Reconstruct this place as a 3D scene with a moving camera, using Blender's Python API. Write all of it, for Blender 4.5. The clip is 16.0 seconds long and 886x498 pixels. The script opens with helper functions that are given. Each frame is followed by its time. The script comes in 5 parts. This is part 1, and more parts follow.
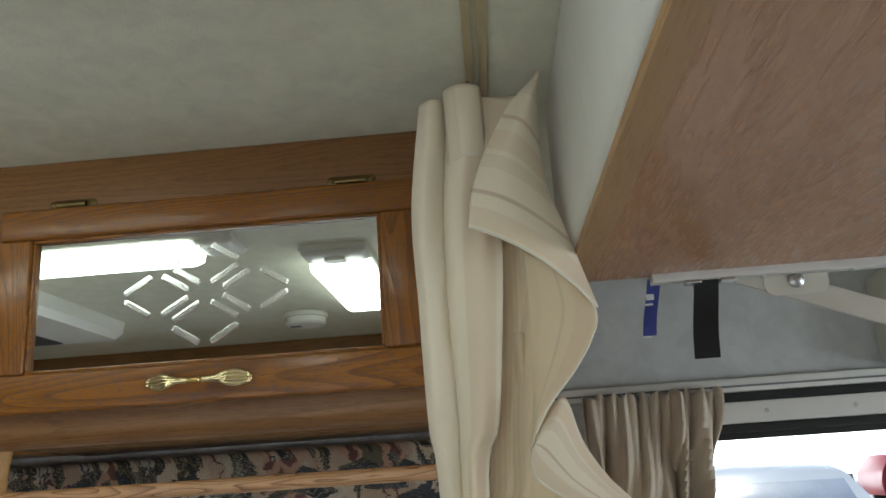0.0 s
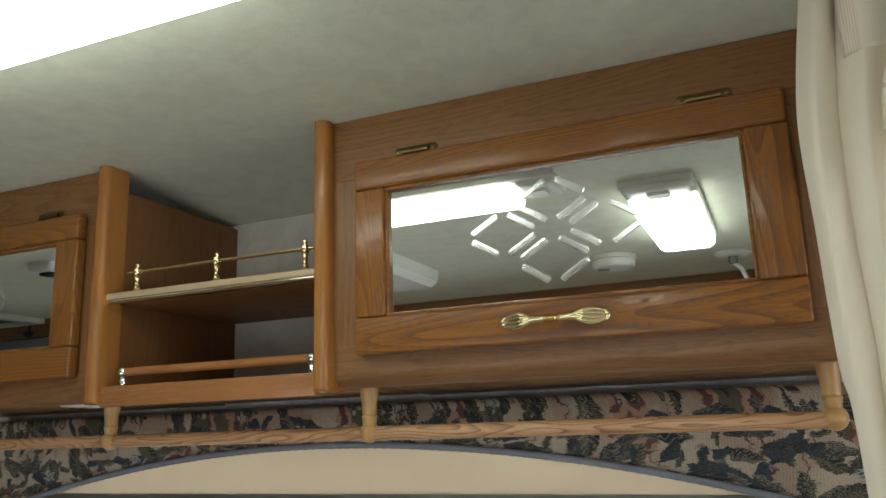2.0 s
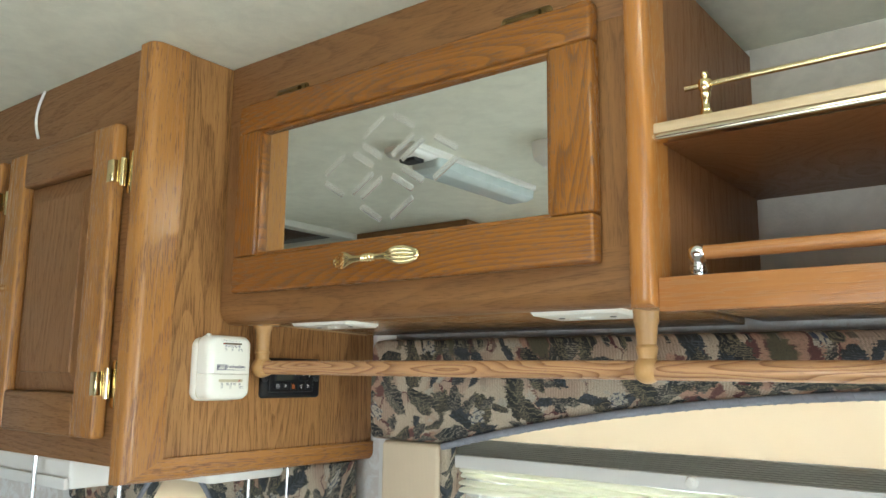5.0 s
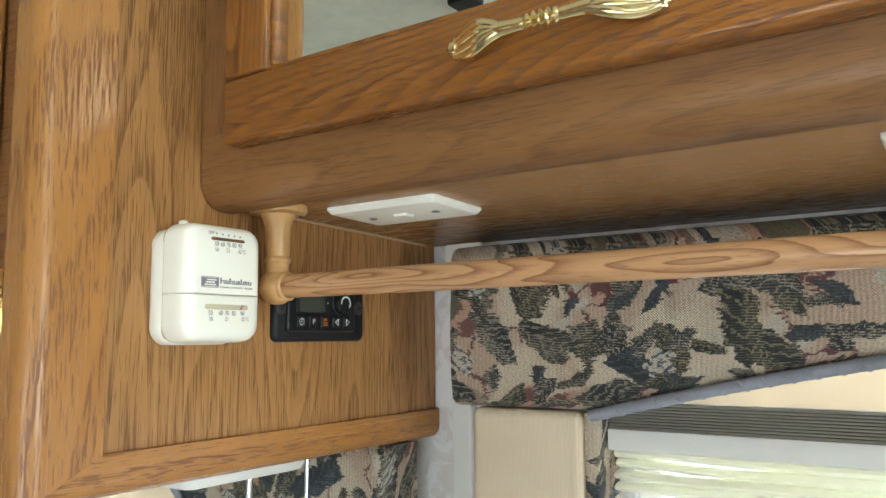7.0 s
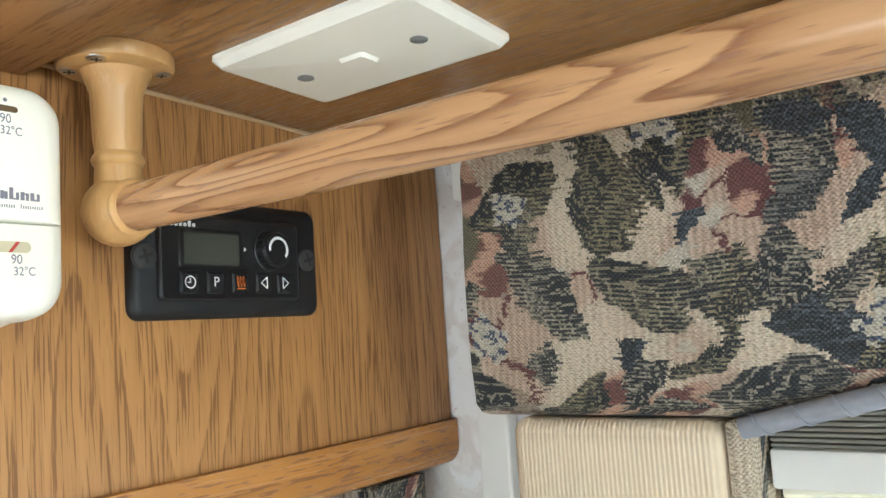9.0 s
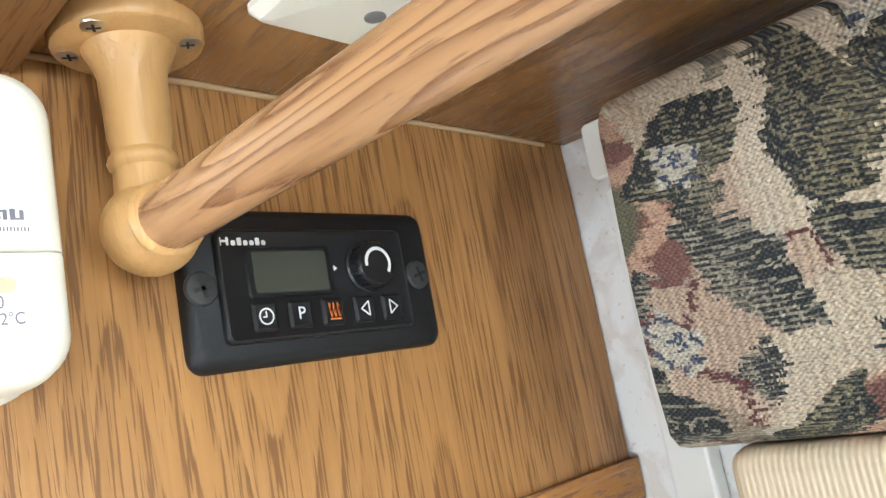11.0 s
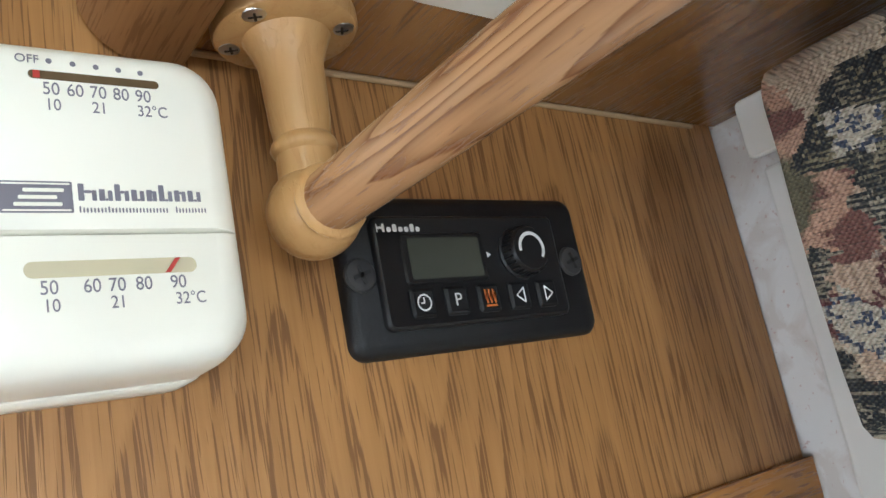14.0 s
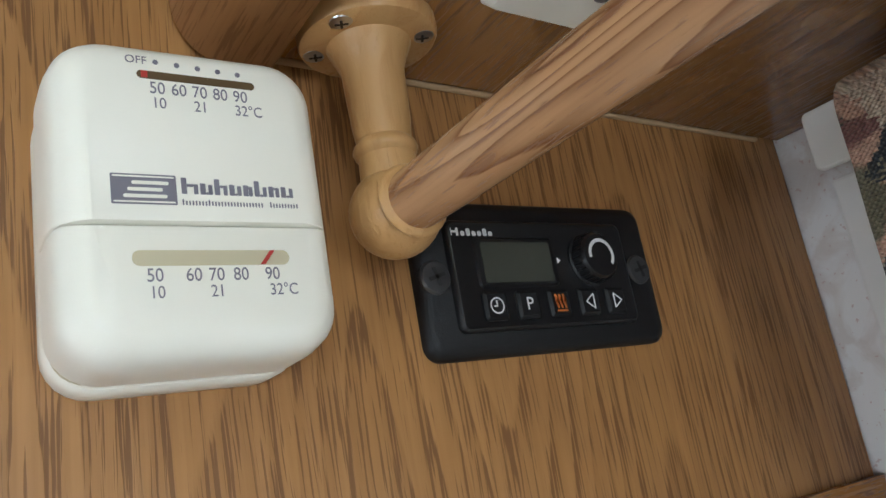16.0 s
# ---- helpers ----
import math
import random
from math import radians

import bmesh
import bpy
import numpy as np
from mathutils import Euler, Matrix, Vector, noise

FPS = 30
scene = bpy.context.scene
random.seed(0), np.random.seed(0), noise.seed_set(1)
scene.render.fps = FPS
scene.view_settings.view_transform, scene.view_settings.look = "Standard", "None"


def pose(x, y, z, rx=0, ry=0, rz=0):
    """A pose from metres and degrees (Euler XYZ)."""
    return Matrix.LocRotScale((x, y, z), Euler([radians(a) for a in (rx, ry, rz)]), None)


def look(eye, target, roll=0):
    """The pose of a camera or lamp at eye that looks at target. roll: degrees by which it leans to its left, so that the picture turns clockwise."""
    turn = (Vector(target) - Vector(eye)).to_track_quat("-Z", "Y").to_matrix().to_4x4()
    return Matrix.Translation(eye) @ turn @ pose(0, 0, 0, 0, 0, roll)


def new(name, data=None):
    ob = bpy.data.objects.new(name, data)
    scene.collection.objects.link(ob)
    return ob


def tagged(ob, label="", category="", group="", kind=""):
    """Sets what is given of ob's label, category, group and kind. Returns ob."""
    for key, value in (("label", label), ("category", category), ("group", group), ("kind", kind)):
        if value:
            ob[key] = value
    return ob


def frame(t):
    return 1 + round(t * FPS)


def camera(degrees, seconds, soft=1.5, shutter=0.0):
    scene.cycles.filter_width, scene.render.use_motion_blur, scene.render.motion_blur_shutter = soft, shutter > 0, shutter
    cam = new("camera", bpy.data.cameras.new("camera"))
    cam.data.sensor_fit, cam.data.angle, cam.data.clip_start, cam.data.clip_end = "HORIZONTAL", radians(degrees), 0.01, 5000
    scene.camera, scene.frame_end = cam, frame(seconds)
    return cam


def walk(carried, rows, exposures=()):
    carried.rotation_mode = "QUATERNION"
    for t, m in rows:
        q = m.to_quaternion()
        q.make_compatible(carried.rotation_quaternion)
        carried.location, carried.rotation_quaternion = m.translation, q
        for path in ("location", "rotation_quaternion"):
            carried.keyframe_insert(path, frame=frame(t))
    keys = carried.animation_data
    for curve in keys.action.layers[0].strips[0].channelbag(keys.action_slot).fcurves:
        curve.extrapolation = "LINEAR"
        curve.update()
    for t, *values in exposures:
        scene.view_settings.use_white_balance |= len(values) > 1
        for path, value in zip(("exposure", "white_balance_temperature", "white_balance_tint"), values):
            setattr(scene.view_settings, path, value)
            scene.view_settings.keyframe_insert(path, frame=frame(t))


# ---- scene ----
cam = camera(58.9, 16.0)
PATH = [
    (0, (0.065, 0.095, 1.533), (-0.031, 2.021, 2.067), -3.9),
    (0.5, (0.073, 0.096, 1.53), (-0.28, 1.987, 2.079), -3.9),
    (1, (0.059, 0.091, 1.527), (-0.469, 1.947, 2.053), -3.3),
    (1.5, (0.037, 0.111, 1.528), (-0.594, 1.949, 2.003), -2.9),
    (2, (-0.043, 0.135, 1.532), (-0.805, 1.93, 1.977), -1.9),
    (2.5, (-0.131, 0.164, 1.54), (-0.998, 1.91, 1.985), -0.9),
    (3, (-0.228, 0.201, 1.537), (-1.244, 1.876, 1.94), -0.8),
    (3.5, (-0.349, 0.207, 1.536), (-1.417, 1.857, 1.907), -0.7),
    (4, (-0.435, 0.227, 1.532), (-1.557, 1.85, 1.858), 1.0),
    (4.5, (-0.571, 0.308, 1.523), (-1.742, 1.896, 1.852), 0.7),
    (5, (-0.703, 0.365, 1.522), (-1.919, 1.921, 1.839), 0.7),
    (5.2, (-0.761, 0.387, 1.514), (-1.978, 1.949, 1.79), 0.9),
    (7.5, (-1.176, 0.718, 1.486), (-2.285, 2.369, 1.694), -0.9),
    (8, (-1.221, 0.789, 1.483), (-2.332, 2.443, 1.655), -0.9),
    (10.3, (-1.342, 0.969, 1.466), (-2.646, 2.45, 1.789), -10.3),
    (10.5, (-1.348, 0.972, 1.466), (-2.681, 2.426, 1.799), -10.8),
    (11, (-1.356, 0.974, 1.468), (-2.74, 2.377, 1.81), -10.8),
    (11.5, (-1.362, 0.98, 1.466), (-2.783, 2.338, 1.837), -11.2),
    (12, (-1.371, 0.984, 1.463), (-2.821, 2.308, 1.84), -11.5),
    (12.5, (-1.373, 0.981, 1.462), (-2.838, 2.286, 1.85), -11.6),
    (13, (-1.376, 0.978, 1.462), (-2.874, 2.242, 1.863), -11.8),
    (13.5, (-1.372, 0.971, 1.462), (-2.902, 2.188, 1.884), -11.3),
    (14, (-1.374, 0.969, 1.461), (-2.931, 2.145, 1.898), -11.2),
    (14.5, (-1.375, 0.968, 1.461), (-2.962, 2.103, 1.902), -11.2),
    (15, (-1.378, 0.965, 1.46), (-2.965, 2.094, 1.915), -10.6),
    (15.5, (-1.379, 0.961, 1.459), (-2.969, 2.075, 1.936), -10.7),
    (16, (-1.379, 0.957, 1.455), (-2.972, 2.05, 1.971), -10.0),
]
EXPOSURES = [(0, -0.72, 6000, 3), (1.0, -0.66, 6050, 3), (1.8, -0.52, 6050, 3), (2.5, -0.18, 6050, 2), (3.0, 0.2, 6000, 0), (3.5, 0.5, 6000, 0), (5, 0.8, 5950, 0), (8, 0.93, 5950, 1), (10.4, 1.68, 5800, 2), (11.5, 1.68, 5800, 2), (13.0, 1.26, 5800, 3), (14.5, 0.70, 5700, 5), (16, 0.40, 5700, 5)]
walk(cam, [(t, look(eye, target, roll)) for t, eye, target, roll in PATH], EXPOSURES)

SKY, DAY_OPP, DAY_FRONT, FILL_GALLEY, LAMP = 0.15, 8.5, 28.0, 8.0, 10.5

# ---- world and sun ----
world = bpy.data.worlds.new("sky")
scene.world = world
world.use_nodes = True
wn = world.node_tree
sky = wn.nodes.new("ShaderNodeTexSky")
sky.sky_type = "NISHITA"
sky.sun_disc = False
sky.sun_elevation, sky.sun_rotation = radians(56), radians(10)
wn.links.new(sky.outputs[0], wn.nodes["Background"].inputs[0])
wn.nodes["Background"].inputs[1].default_value = SKY
sun = new("sun", bpy.data.lights.new("sun", "SUN"))
sun.data.energy, sun.data.angle, sun.data.color = 4.5, radians(0.6), (1.0, 0.95, 0.88)
sun.rotation_euler = Euler((radians(-34), 0, radians(-10)))


def area_light(name, eye, target, sx, sy, watts, color):
    ob = new(name, bpy.data.lights.new(name, "AREA"))
    ob.data.shape, ob.data.size, ob.data.size_y = "RECTANGLE", sx, sy
    ob.data.energy, ob.data.color = watts, color
    ob.matrix_world = look(eye, target)
    return ob


# area lamps stand in for daylight in the openings; both door-side windows are unseen
area_light("daylight_door_side", (-0.75, -0.97, 1.05), (-0.75, 0.5, 1.12), 1.5, 0.62, DAY_OPP, (0.97, 0.98, 1.0))
area_light("daylight_windshield", (2.34, 0.2, 1.25), (0.0, 0.2, 1.25), 1.6, 0.6, DAY_FRONT, (0.95, 0.98, 1.0))
# added fill at the galley end, where no window is known
area_light("daylight_galley", (-2.85, -0.97, 1.15), (-2.7, 0.5, 1.3), 0.7, 0.5, FILL_GALLEY, (0.97, 0.98, 1.0))


# ---- node helpers and materials ----
class Graph:
    def __init__(self, name):
        self.m = bpy.data.materials.new(name)
        self.m.use_nodes = True
        self.nt = self.m.node_tree
        self.bsdf = self.nt.nodes["Principled BSDF"]

    def node(self, kind, ins=None, out=0, **props):
        n = self.nt.nodes.new(kind)
        for k, v in props.items():
            setattr(n, k, v)
        for k, v in (ins or {}).items():
            self.put(n.inputs[k], v)
        return n.outputs[out]

    def put(self, sock, v):
        if isinstance(v, bpy.types.NodeSocket):
            self.nt.links.new(v, sock)
        elif isinstance(v, tuple) and len(v) == 3 and sock.type == "RGBA":
            sock.default_value = (*v, 1)
        else:
            sock.default_value = v

    def set(self, **kw):
        for k, v in kw.items():
            self.put(self.bsdf.inputs[k.replace("_", " ")], v)

    def math(self, op, a, b=0.0, c=0.0, clamp=False):
        return self.node("ShaderNodeMath", {0: a, 1: b, 2: c}, operation=op, use_clamp=clamp)

    def vmath(self, op, a, b=(0, 0, 0), out=0):
        return self.node("ShaderNodeVectorMath", {0: a, 1: b}, out, operation=op)

    def mix(self, f, a, b, blend="MIX"):
        return self.node("ShaderNodeMix", {0: f, 6: a, 7: b}, 2, data_type="RGBA", blend_type=blend)

    def step(self, v, lo, hi):
        return self.node("ShaderNodeMapRange", {0: v, 1: lo, 2: hi, 3: 0.0, 4: 1.0}, clamp=True)

    def noise(self, vec, scale, detail=2.0, rough=0.5, dist=0.0, out=0):
        return self.node("ShaderNodeTexNoise", {"Vector": vec, "Scale": scale, "Detail": detail, "Roughness": rough, "Distortion": dist}, out)

    def coords(self, scale=(1, 1, 1), shuffle=True):
        v = self.node("ShaderNodeTexCoord", out=3)
        if shuffle:
            r = self.node("ShaderNodeObjectInfo", out=5)
            v = self.vmath("ADD", v, self.node("ShaderNodeVectorMath", {0: (3.1, 5.7, 4.3), 3: r}, operation="SCALE"))
        return self.vmath("MULTIPLY", v, scale)

    def bump(self, h, strength, dist=0.001):
        self.put(self.bsdf.inputs["Normal"], self.node("ShaderNodeBump", {"Strength": strength, "Distance": dist, "Height": h}))


def oak(name, axis, light, dark, pore, rough=0.36, bands=9.0, across=6.0, along=0.5, band_mix=0.6, sharp=1.6, pores=0.6, pore_mm=1.0, pore_len=22.0, sparse=0.0, streak=0.35):
    """Oak cut lengthwise along an axis: bands of late wood that run into arches, open pores that
    gather in the bands, fine streaks and broad slow changes of tone. Pores are sized in millimetres."""
    g = Graph(name)
    base = g.coords()

    def stretch(side, length):
        v = [side] * 3
        v["XYZ".index(axis)] = length
        return g.vmath("MULTIPLY", base, tuple(v))

    # slow sway of the grain
    sway = g.node("ShaderNodeVectorMath", {0: g.vmath("SUBTRACT", g.noise(stretch(9.0, 4.0), 1.0, 2.0, out=1), (0.5, 0.5, 0.5)), 3: 0.010}, operation="SCALE")
    straight = base
    base = g.vmath("ADD", base, sway)
    field = g.noise(stretch(across, along), 1.0, 1.5, 0.4)
    fine = g.noise(stretch(330.0, 5.0), 1.0, 3.0, 0.6)
    p = g.noise(stretch(0.62 / (pore_mm * 0.001), 0.62 / (pore_len * 0.001)), 1.0, 2.0, 0.5)
    wave = g.math("FRACT", g.math("ADD", g.math("MULTIPLY", field, bands * 3.0), g.math("MULTIPLY_ADD", p, 0.16, g.math("MULTIPLY", fine, 0.14))))
    # each band darkens slowly and ends sharply
    band = g.math("MULTIPLY", g.math("POWER", wave, sharp), g.math("SUBTRACT", 1.0, g.step(wave, 0.93, 1.0)))
    thr = g.math("MULTIPLY_ADD", band, -0.15, 0.59 + sparse)
    hole = g.node("ShaderNodeMapRange", {0: p, 1: thr, 2: g.math("ADD", thr, 0.07), 3: 0.0, 4: 1.0}, clamp=True)
    base = straight
    slow = g.noise(stretch(7.0, 1.5), 1.0, 2.0)
    c = g.mix(g.math("MULTIPLY", band, band_mix), light, dark)
    c = g.mix(g.math("MULTIPLY", g.step(fine, 0.36, 0.68), streak), c, dark)
    c = g.mix(g.math("MULTIPLY", hole, pores), c, pore)
    c = g.mix(g.math("MULTIPLY", g.step(slow, 0.35, 0.7), 0.25), c, dark)
    g.set(Base_Color=c, Roughness=g.math("MULTIPLY_ADD", hole, 0.2, g.math("MULTIPLY_ADD", fine, 0.14, rough - 0.07)), IOR=1.45)
    g.bump(g.math("SUBTRACT", g.math("MULTIPLY", fine, 0.35), hole), 0.22, 0.0005)
    return g.m


def plain(name, color, rough=0.5, metal=0.0, vary=0.08, scale=30.0, bump=0.0, dist=0.0005, bscale=200.0, **more):
    g = Graph(name)
    v = g.coords()
    n = g.noise(v, scale, 3.0)
    n2 = g.noise(v, scale / 7, 2.0)
    dk = tuple(c * (1 - 2.2 * vary) for c in color)
    c = g.mix(g.step(g.math("MULTIPLY_ADD", n2, 0.6, g.math("MULTIPLY", n, 0.4)), 0.35, 0.68), color, dk)
    g.set(Base_Color=c, Roughness=g.math("MULTIPLY_ADD", n, 0.12, rough - 0.06), Metallic=metal, **more)
    if bump:
        g.bump(g.noise(v, bscale, 2.0), bump, dist)
    return g.m


VENEER = ((0.265, 0.127, 0.044), (0.178, 0.079, 0.025), (0.090, 0.036, 0.011))
SOLID = ((0.350, 0.146, 0.032), (0.155, 0.054, 0.011), (0.085, 0.029, 0.007))
TRIM = ((0.450, 0.215, 0.064), (0.315, 0.136, 0.038), (0.135, 0.052, 0.016))
oak_panel = oak("oak_panel", "Z", (0.440, 0.228, 0.080), (0.285, 0.132, 0.040), (0.115, 0.048, 0.015), 0.33, bands=9.0, across=9.0, along=1.0, band_mix=0.6, pores=0.74, pore_mm=0.62, pore_len=24.0, sparse=0.0, streak=0.45)
oak_panel_x = oak("oak_panel_x", "X", *VENEER, bands=9.0, across=11.0, along=0.8, band_mix=0.5, pores=0.42, pore_mm=0.55, pore_len=11.0, sparse=0.01, streak=0.45)
oak_panel_z = oak("oak_panel_z", "Z", *VENEER, bands=9.0, across=11.0, along=0.8, band_mix=0.5, pores=0.42, pore_mm=0.55, pore_len=11.0, sparse=0.01, streak=0.45)
oak_bottom = oak("oak_bottom", "X", (0.43, 0.235, 0.088), (0.30, 0.150, 0.050), (0.13, 0.056, 0.019), 0.25, bands=8.0, across=9.0, along=0.9, band_mix=0.5, pores=0.65, pore_mm=0.9, pore_len=12.0)
oak_solid_x = oak("oak_solid_x", "X", *SOLID, 0.22, bands=13.0, across=9.0, along=1.1, band_mix=0.7, sharp=2.0, pores=0.72, pore_mm=0.62, pore_len=8.0, sparse=-0.015)
oak_solid_z = oak("oak_solid_z", "Z", *SOLID, 0.22, bands=12.0, across=11.0, along=1.4, band_mix=0.7, sharp=2.0, pores=0.72, pore_mm=0.62, pore_len=8.0, sparse=-0.015)
oak_trim_z = oak("oak_trim_z", "Z", *TRIM, 0.26, bands=4.0, across=9.0, along=0.9, band_mix=0.4, pores=0.75, pore_mm=0.9, pore_len=13.0, sparse=0.005)
oak_trim_y = oak("oak_trim_y", "Y", *TRIM, 0.26, bands=4.0, across=9.0, along=0.9, band_mix=0.4, pores=0.75, pore_mm=0.9, pore_len=11.0, sparse=-0.01)
oak_rod = oak("oak_rod", "X", (0.640, 0.375, 0.190), (0.175, 0.068, 0.030), (0.235, 0.100, 0.046), 0.2, bands=4.2, across=42.0, along=5.0, band_mix=1.0, sharp=3.4, pores=0.6, pore_mm=0.7, pore_len=8.0, sparse=0.025, streak=0.2)
oak_post = oak("oak_post", "Z", (0.42, 0.180, 0.045), (0.31, 0.122, 0.028), (0.16, 0.056, 0.013), 0.22, bands=5.0, across=9.0, along=0.7, band_mix=0.5, pores=0.4, pore_mm=0.6, pore_len=10.0, sparse=0.02)
oak_rail = oak("oak_rail", "X", (0.38, 0.165, 0.055), (0.29, 0.116, 0.035), (0.16, 0.06, 0.02), 0.25, band_mix=0.4, pores=0.2)
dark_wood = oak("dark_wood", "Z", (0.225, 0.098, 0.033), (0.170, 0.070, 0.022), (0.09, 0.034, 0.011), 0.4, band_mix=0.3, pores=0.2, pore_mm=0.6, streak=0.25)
bunk_wood = oak("bunk_wood", "Y", (0.46, 0.252, 0.125), (0.37, 0.188, 0.088), (0.30, 0.145, 0.066), 0.22, bands=3.0, across=6.0, along=1.6, band_mix=0.5, sharp=1.2, pores=0.12, pore_mm=2.0, pore_len=20.0, streak=0.2)
band_wood = oak("band_wood", "Y", (0.42, 0.255, 0.12), (0.36, 0.21, 0.095), (0.3, 0.17, 0.08), 0.4, band_mix=0.3, pores=0.25)
lip_wood = oak("lip_wood", "X", (0.54, 0.41, 0.26), (0.43, 0.31, 0.18), (0.30, 0.20, 0.10), 0.22, band_mix=0.5, pores=0.3, pore_len=8.0)
maple = oak("maple", "Z", (0.53, 0.315, 0.125), (0.45, 0.245, 0.085), (0.36, 0.18, 0.055), 0.32, bands=2.5, across=24.0, along=9.0, band_mix=0.45, pores=0.08, streak=0.15)
brass = plain("brass", (0.86, 0.72, 0.40), 0.16, 1.0, 0.05)
brass_old = plain("brass_old", (0.24, 0.17, 0.07), 0.34, 1.0, 0.2, 90)
chrome = plain("chrome", (0.82, 0.83, 0.84), 0.08, 1.0, 0.03)
gold_trim = plain("gold_trim", (0.84, 0.75, 0.58), 0.14, 1.0, 0.05)
track_paint = plain("cream_gold_paint", (0.66, 0.56, 0.34), 0.3, 0.25, 0.05)
ivory = plain("ivory", (0.92, 0.90, 0.805), 0.32, 0, 0.02, 12, 0.04, 0.0002, 900.0)
ivory_slot = plain("ivory_slot", (0.62, 0.56, 0.38), 0.5)
slot_dark = plain("slot_dark", (0.12, 0.075, 0.03), 0.5)
ink = plain("ink", (0.20, 0.19, 0.23), 0.5, 0, 0.02)
red = plain("red_plastic", (0.50, 0.05, 0.04), 0.4)
black_plastic = plain("black_plastic", (0.011, 0.011, 0.012), 0.46, 0, 0.1, 60, 0.35, 0.0003, 1600.0, Specular_IOR_Level=0.32)
black_smooth = plain("black_smooth", (0.012, 0.012, 0.013), 0.33, 0, 0.05, Specular_IOR_Level=0.45)
screw_black = plain("screw_black", (0.06, 0.06, 0.062), 0.36, 0.3)
lcd_mat = plain("lcd_grey", (0.062, 0.065, 0.052), 0.16, 0, 0.02)
white_print = plain("white_print", (0.78, 0.78, 0.78), 0.5, 0, 0.01)
orange_print = plain("orange_print", (0.62, 0.17, 0.03), 0.5, 0, 0.01)
steel = plain("steel", (0.62, 0.62, 0.62), 0.3, 1.0, 0.1)
white_plastic = plain("white_plastic", (0.84, 0.83, 0.78), 0.35, 0, 0.03)
white_paint = plain("white_paint", (0.74, 0.73, 0.70), 0.45, 0, 0.04, 20, 0.1, 0.0004, 300)
cream_metal = plain("cream_metal", (0.62, 0.60, 0.52), 0.45, 0, 0.05)
grey_cord = plain("grey_cord", (0.26, 0.27, 0.31), 0.7, 0, 0.1, 300)
black_cloth = plain("black_cloth", (0.012, 0.012, 0.012), 0.85, 0, 0.1, 300, 0.5, 0.0006, 900)
blue_cloth = plain("blue_cloth", (0.05, 0.07, 0.32), 0.7, 0, 0.1, 300)
rubber = plain("rubber", (0.02, 0.02, 0.02), 0.7)
carpet = plain("carpet", (0.40, 0.37, 0.32), 0.95, 0, 0.2, 80, 0.6, 0.004, 400)
asphalt = plain("pale_gravel", (0.46, 0.45, 0.42), 0.9, 0, 0.2, 8, 0.5, 0.01, 60)
grey_plastic = plain("grey_plastic", (0.20, 0.20, 0.20), 0.5)
car_paint = plain("car_paint", (0.90, 0.92, 0.94), 0.25, 0.0, 0.02)
car_dark = plain("car_dark", (0.03, 0.035, 0.04), 0.15)
# windscreen glass: sky reflection put in as a pale half-metallic colour
car_screen_sky = plain("car_screen_sky", (0.90, 0.94, 0.97), 0.12, 0.5)
car_red = plain("car_red", (0.45, 0.03, 0.04), 0.3)
fence_mat = plain("pale_siding", (0.62, 0.60, 0.56), 0.8, 0, 0.08, 3)
caulk = plain("caulk", (0.52, 0.36, 0.20), 0.6)
fridge_grey = plain("fridge_grey", (0.30, 0.31, 0.31), 0.3, 0, 0.04)


def vinyl(name, color, deep, scale, bump):
    g = Graph(name)
    v = g.coords(shuffle=False)
    a = g.noise(v, scale, 5.0, 0.65, 0.4)
    b = g.noise(v, 2.1, 3.0)
    c = g.mix(g.step(a, 0.38, 0.66), color, deep)
    c = g.mix(g.math("MULTIPLY", g.step(b, 0.4, 0.75), 0.35), c, deep)
    g.set(Base_Color=c, Roughness=0.72)
    g.bump(g.math("ADD", g.math("MULTIPLY", a, 0.5), g.noise(v, 380.0, 2.0)), bump, 0.0012)
    return g.m


ceiling_mat = vinyl("ceiling_vinyl", (0.80, 0.795, 0.66), (0.705, 0.70, 0.578), 26.0, 0.35)
felt = vinyl("grey_felt", (0.56, 0.57, 0.56), (0.46, 0.47, 0.465), 22.0, 0.4)


def wall_paper():
    g = Graph("speckled_wall_vinyl")
    v = g.coords(shuffle=False)
    a = g.noise(v, 34.0, 4.0, 0.6, 0.8)
    sp = g.step(g.noise(v, 420.0, 1.0), 0.70, 0.74)
    c = g.mix(g.step(a, 0.45, 0.56), (0.72, 0.71, 0.70), (0.62, 0.58, 0.55))
    c = g.mix(g.math("MULTIPLY", sp, 0.6), c, (0.50, 0.33, 0.30))
    g.set(Base_Color=c, Roughness=0.55)
    return g.m


wall_vinyl = wall_paper()
niche_wall = vinyl("niche_wall_vinyl", (0.56, 0.52, 0.45), (0.45, 0.415, 0.36), 18.0, 0.3)


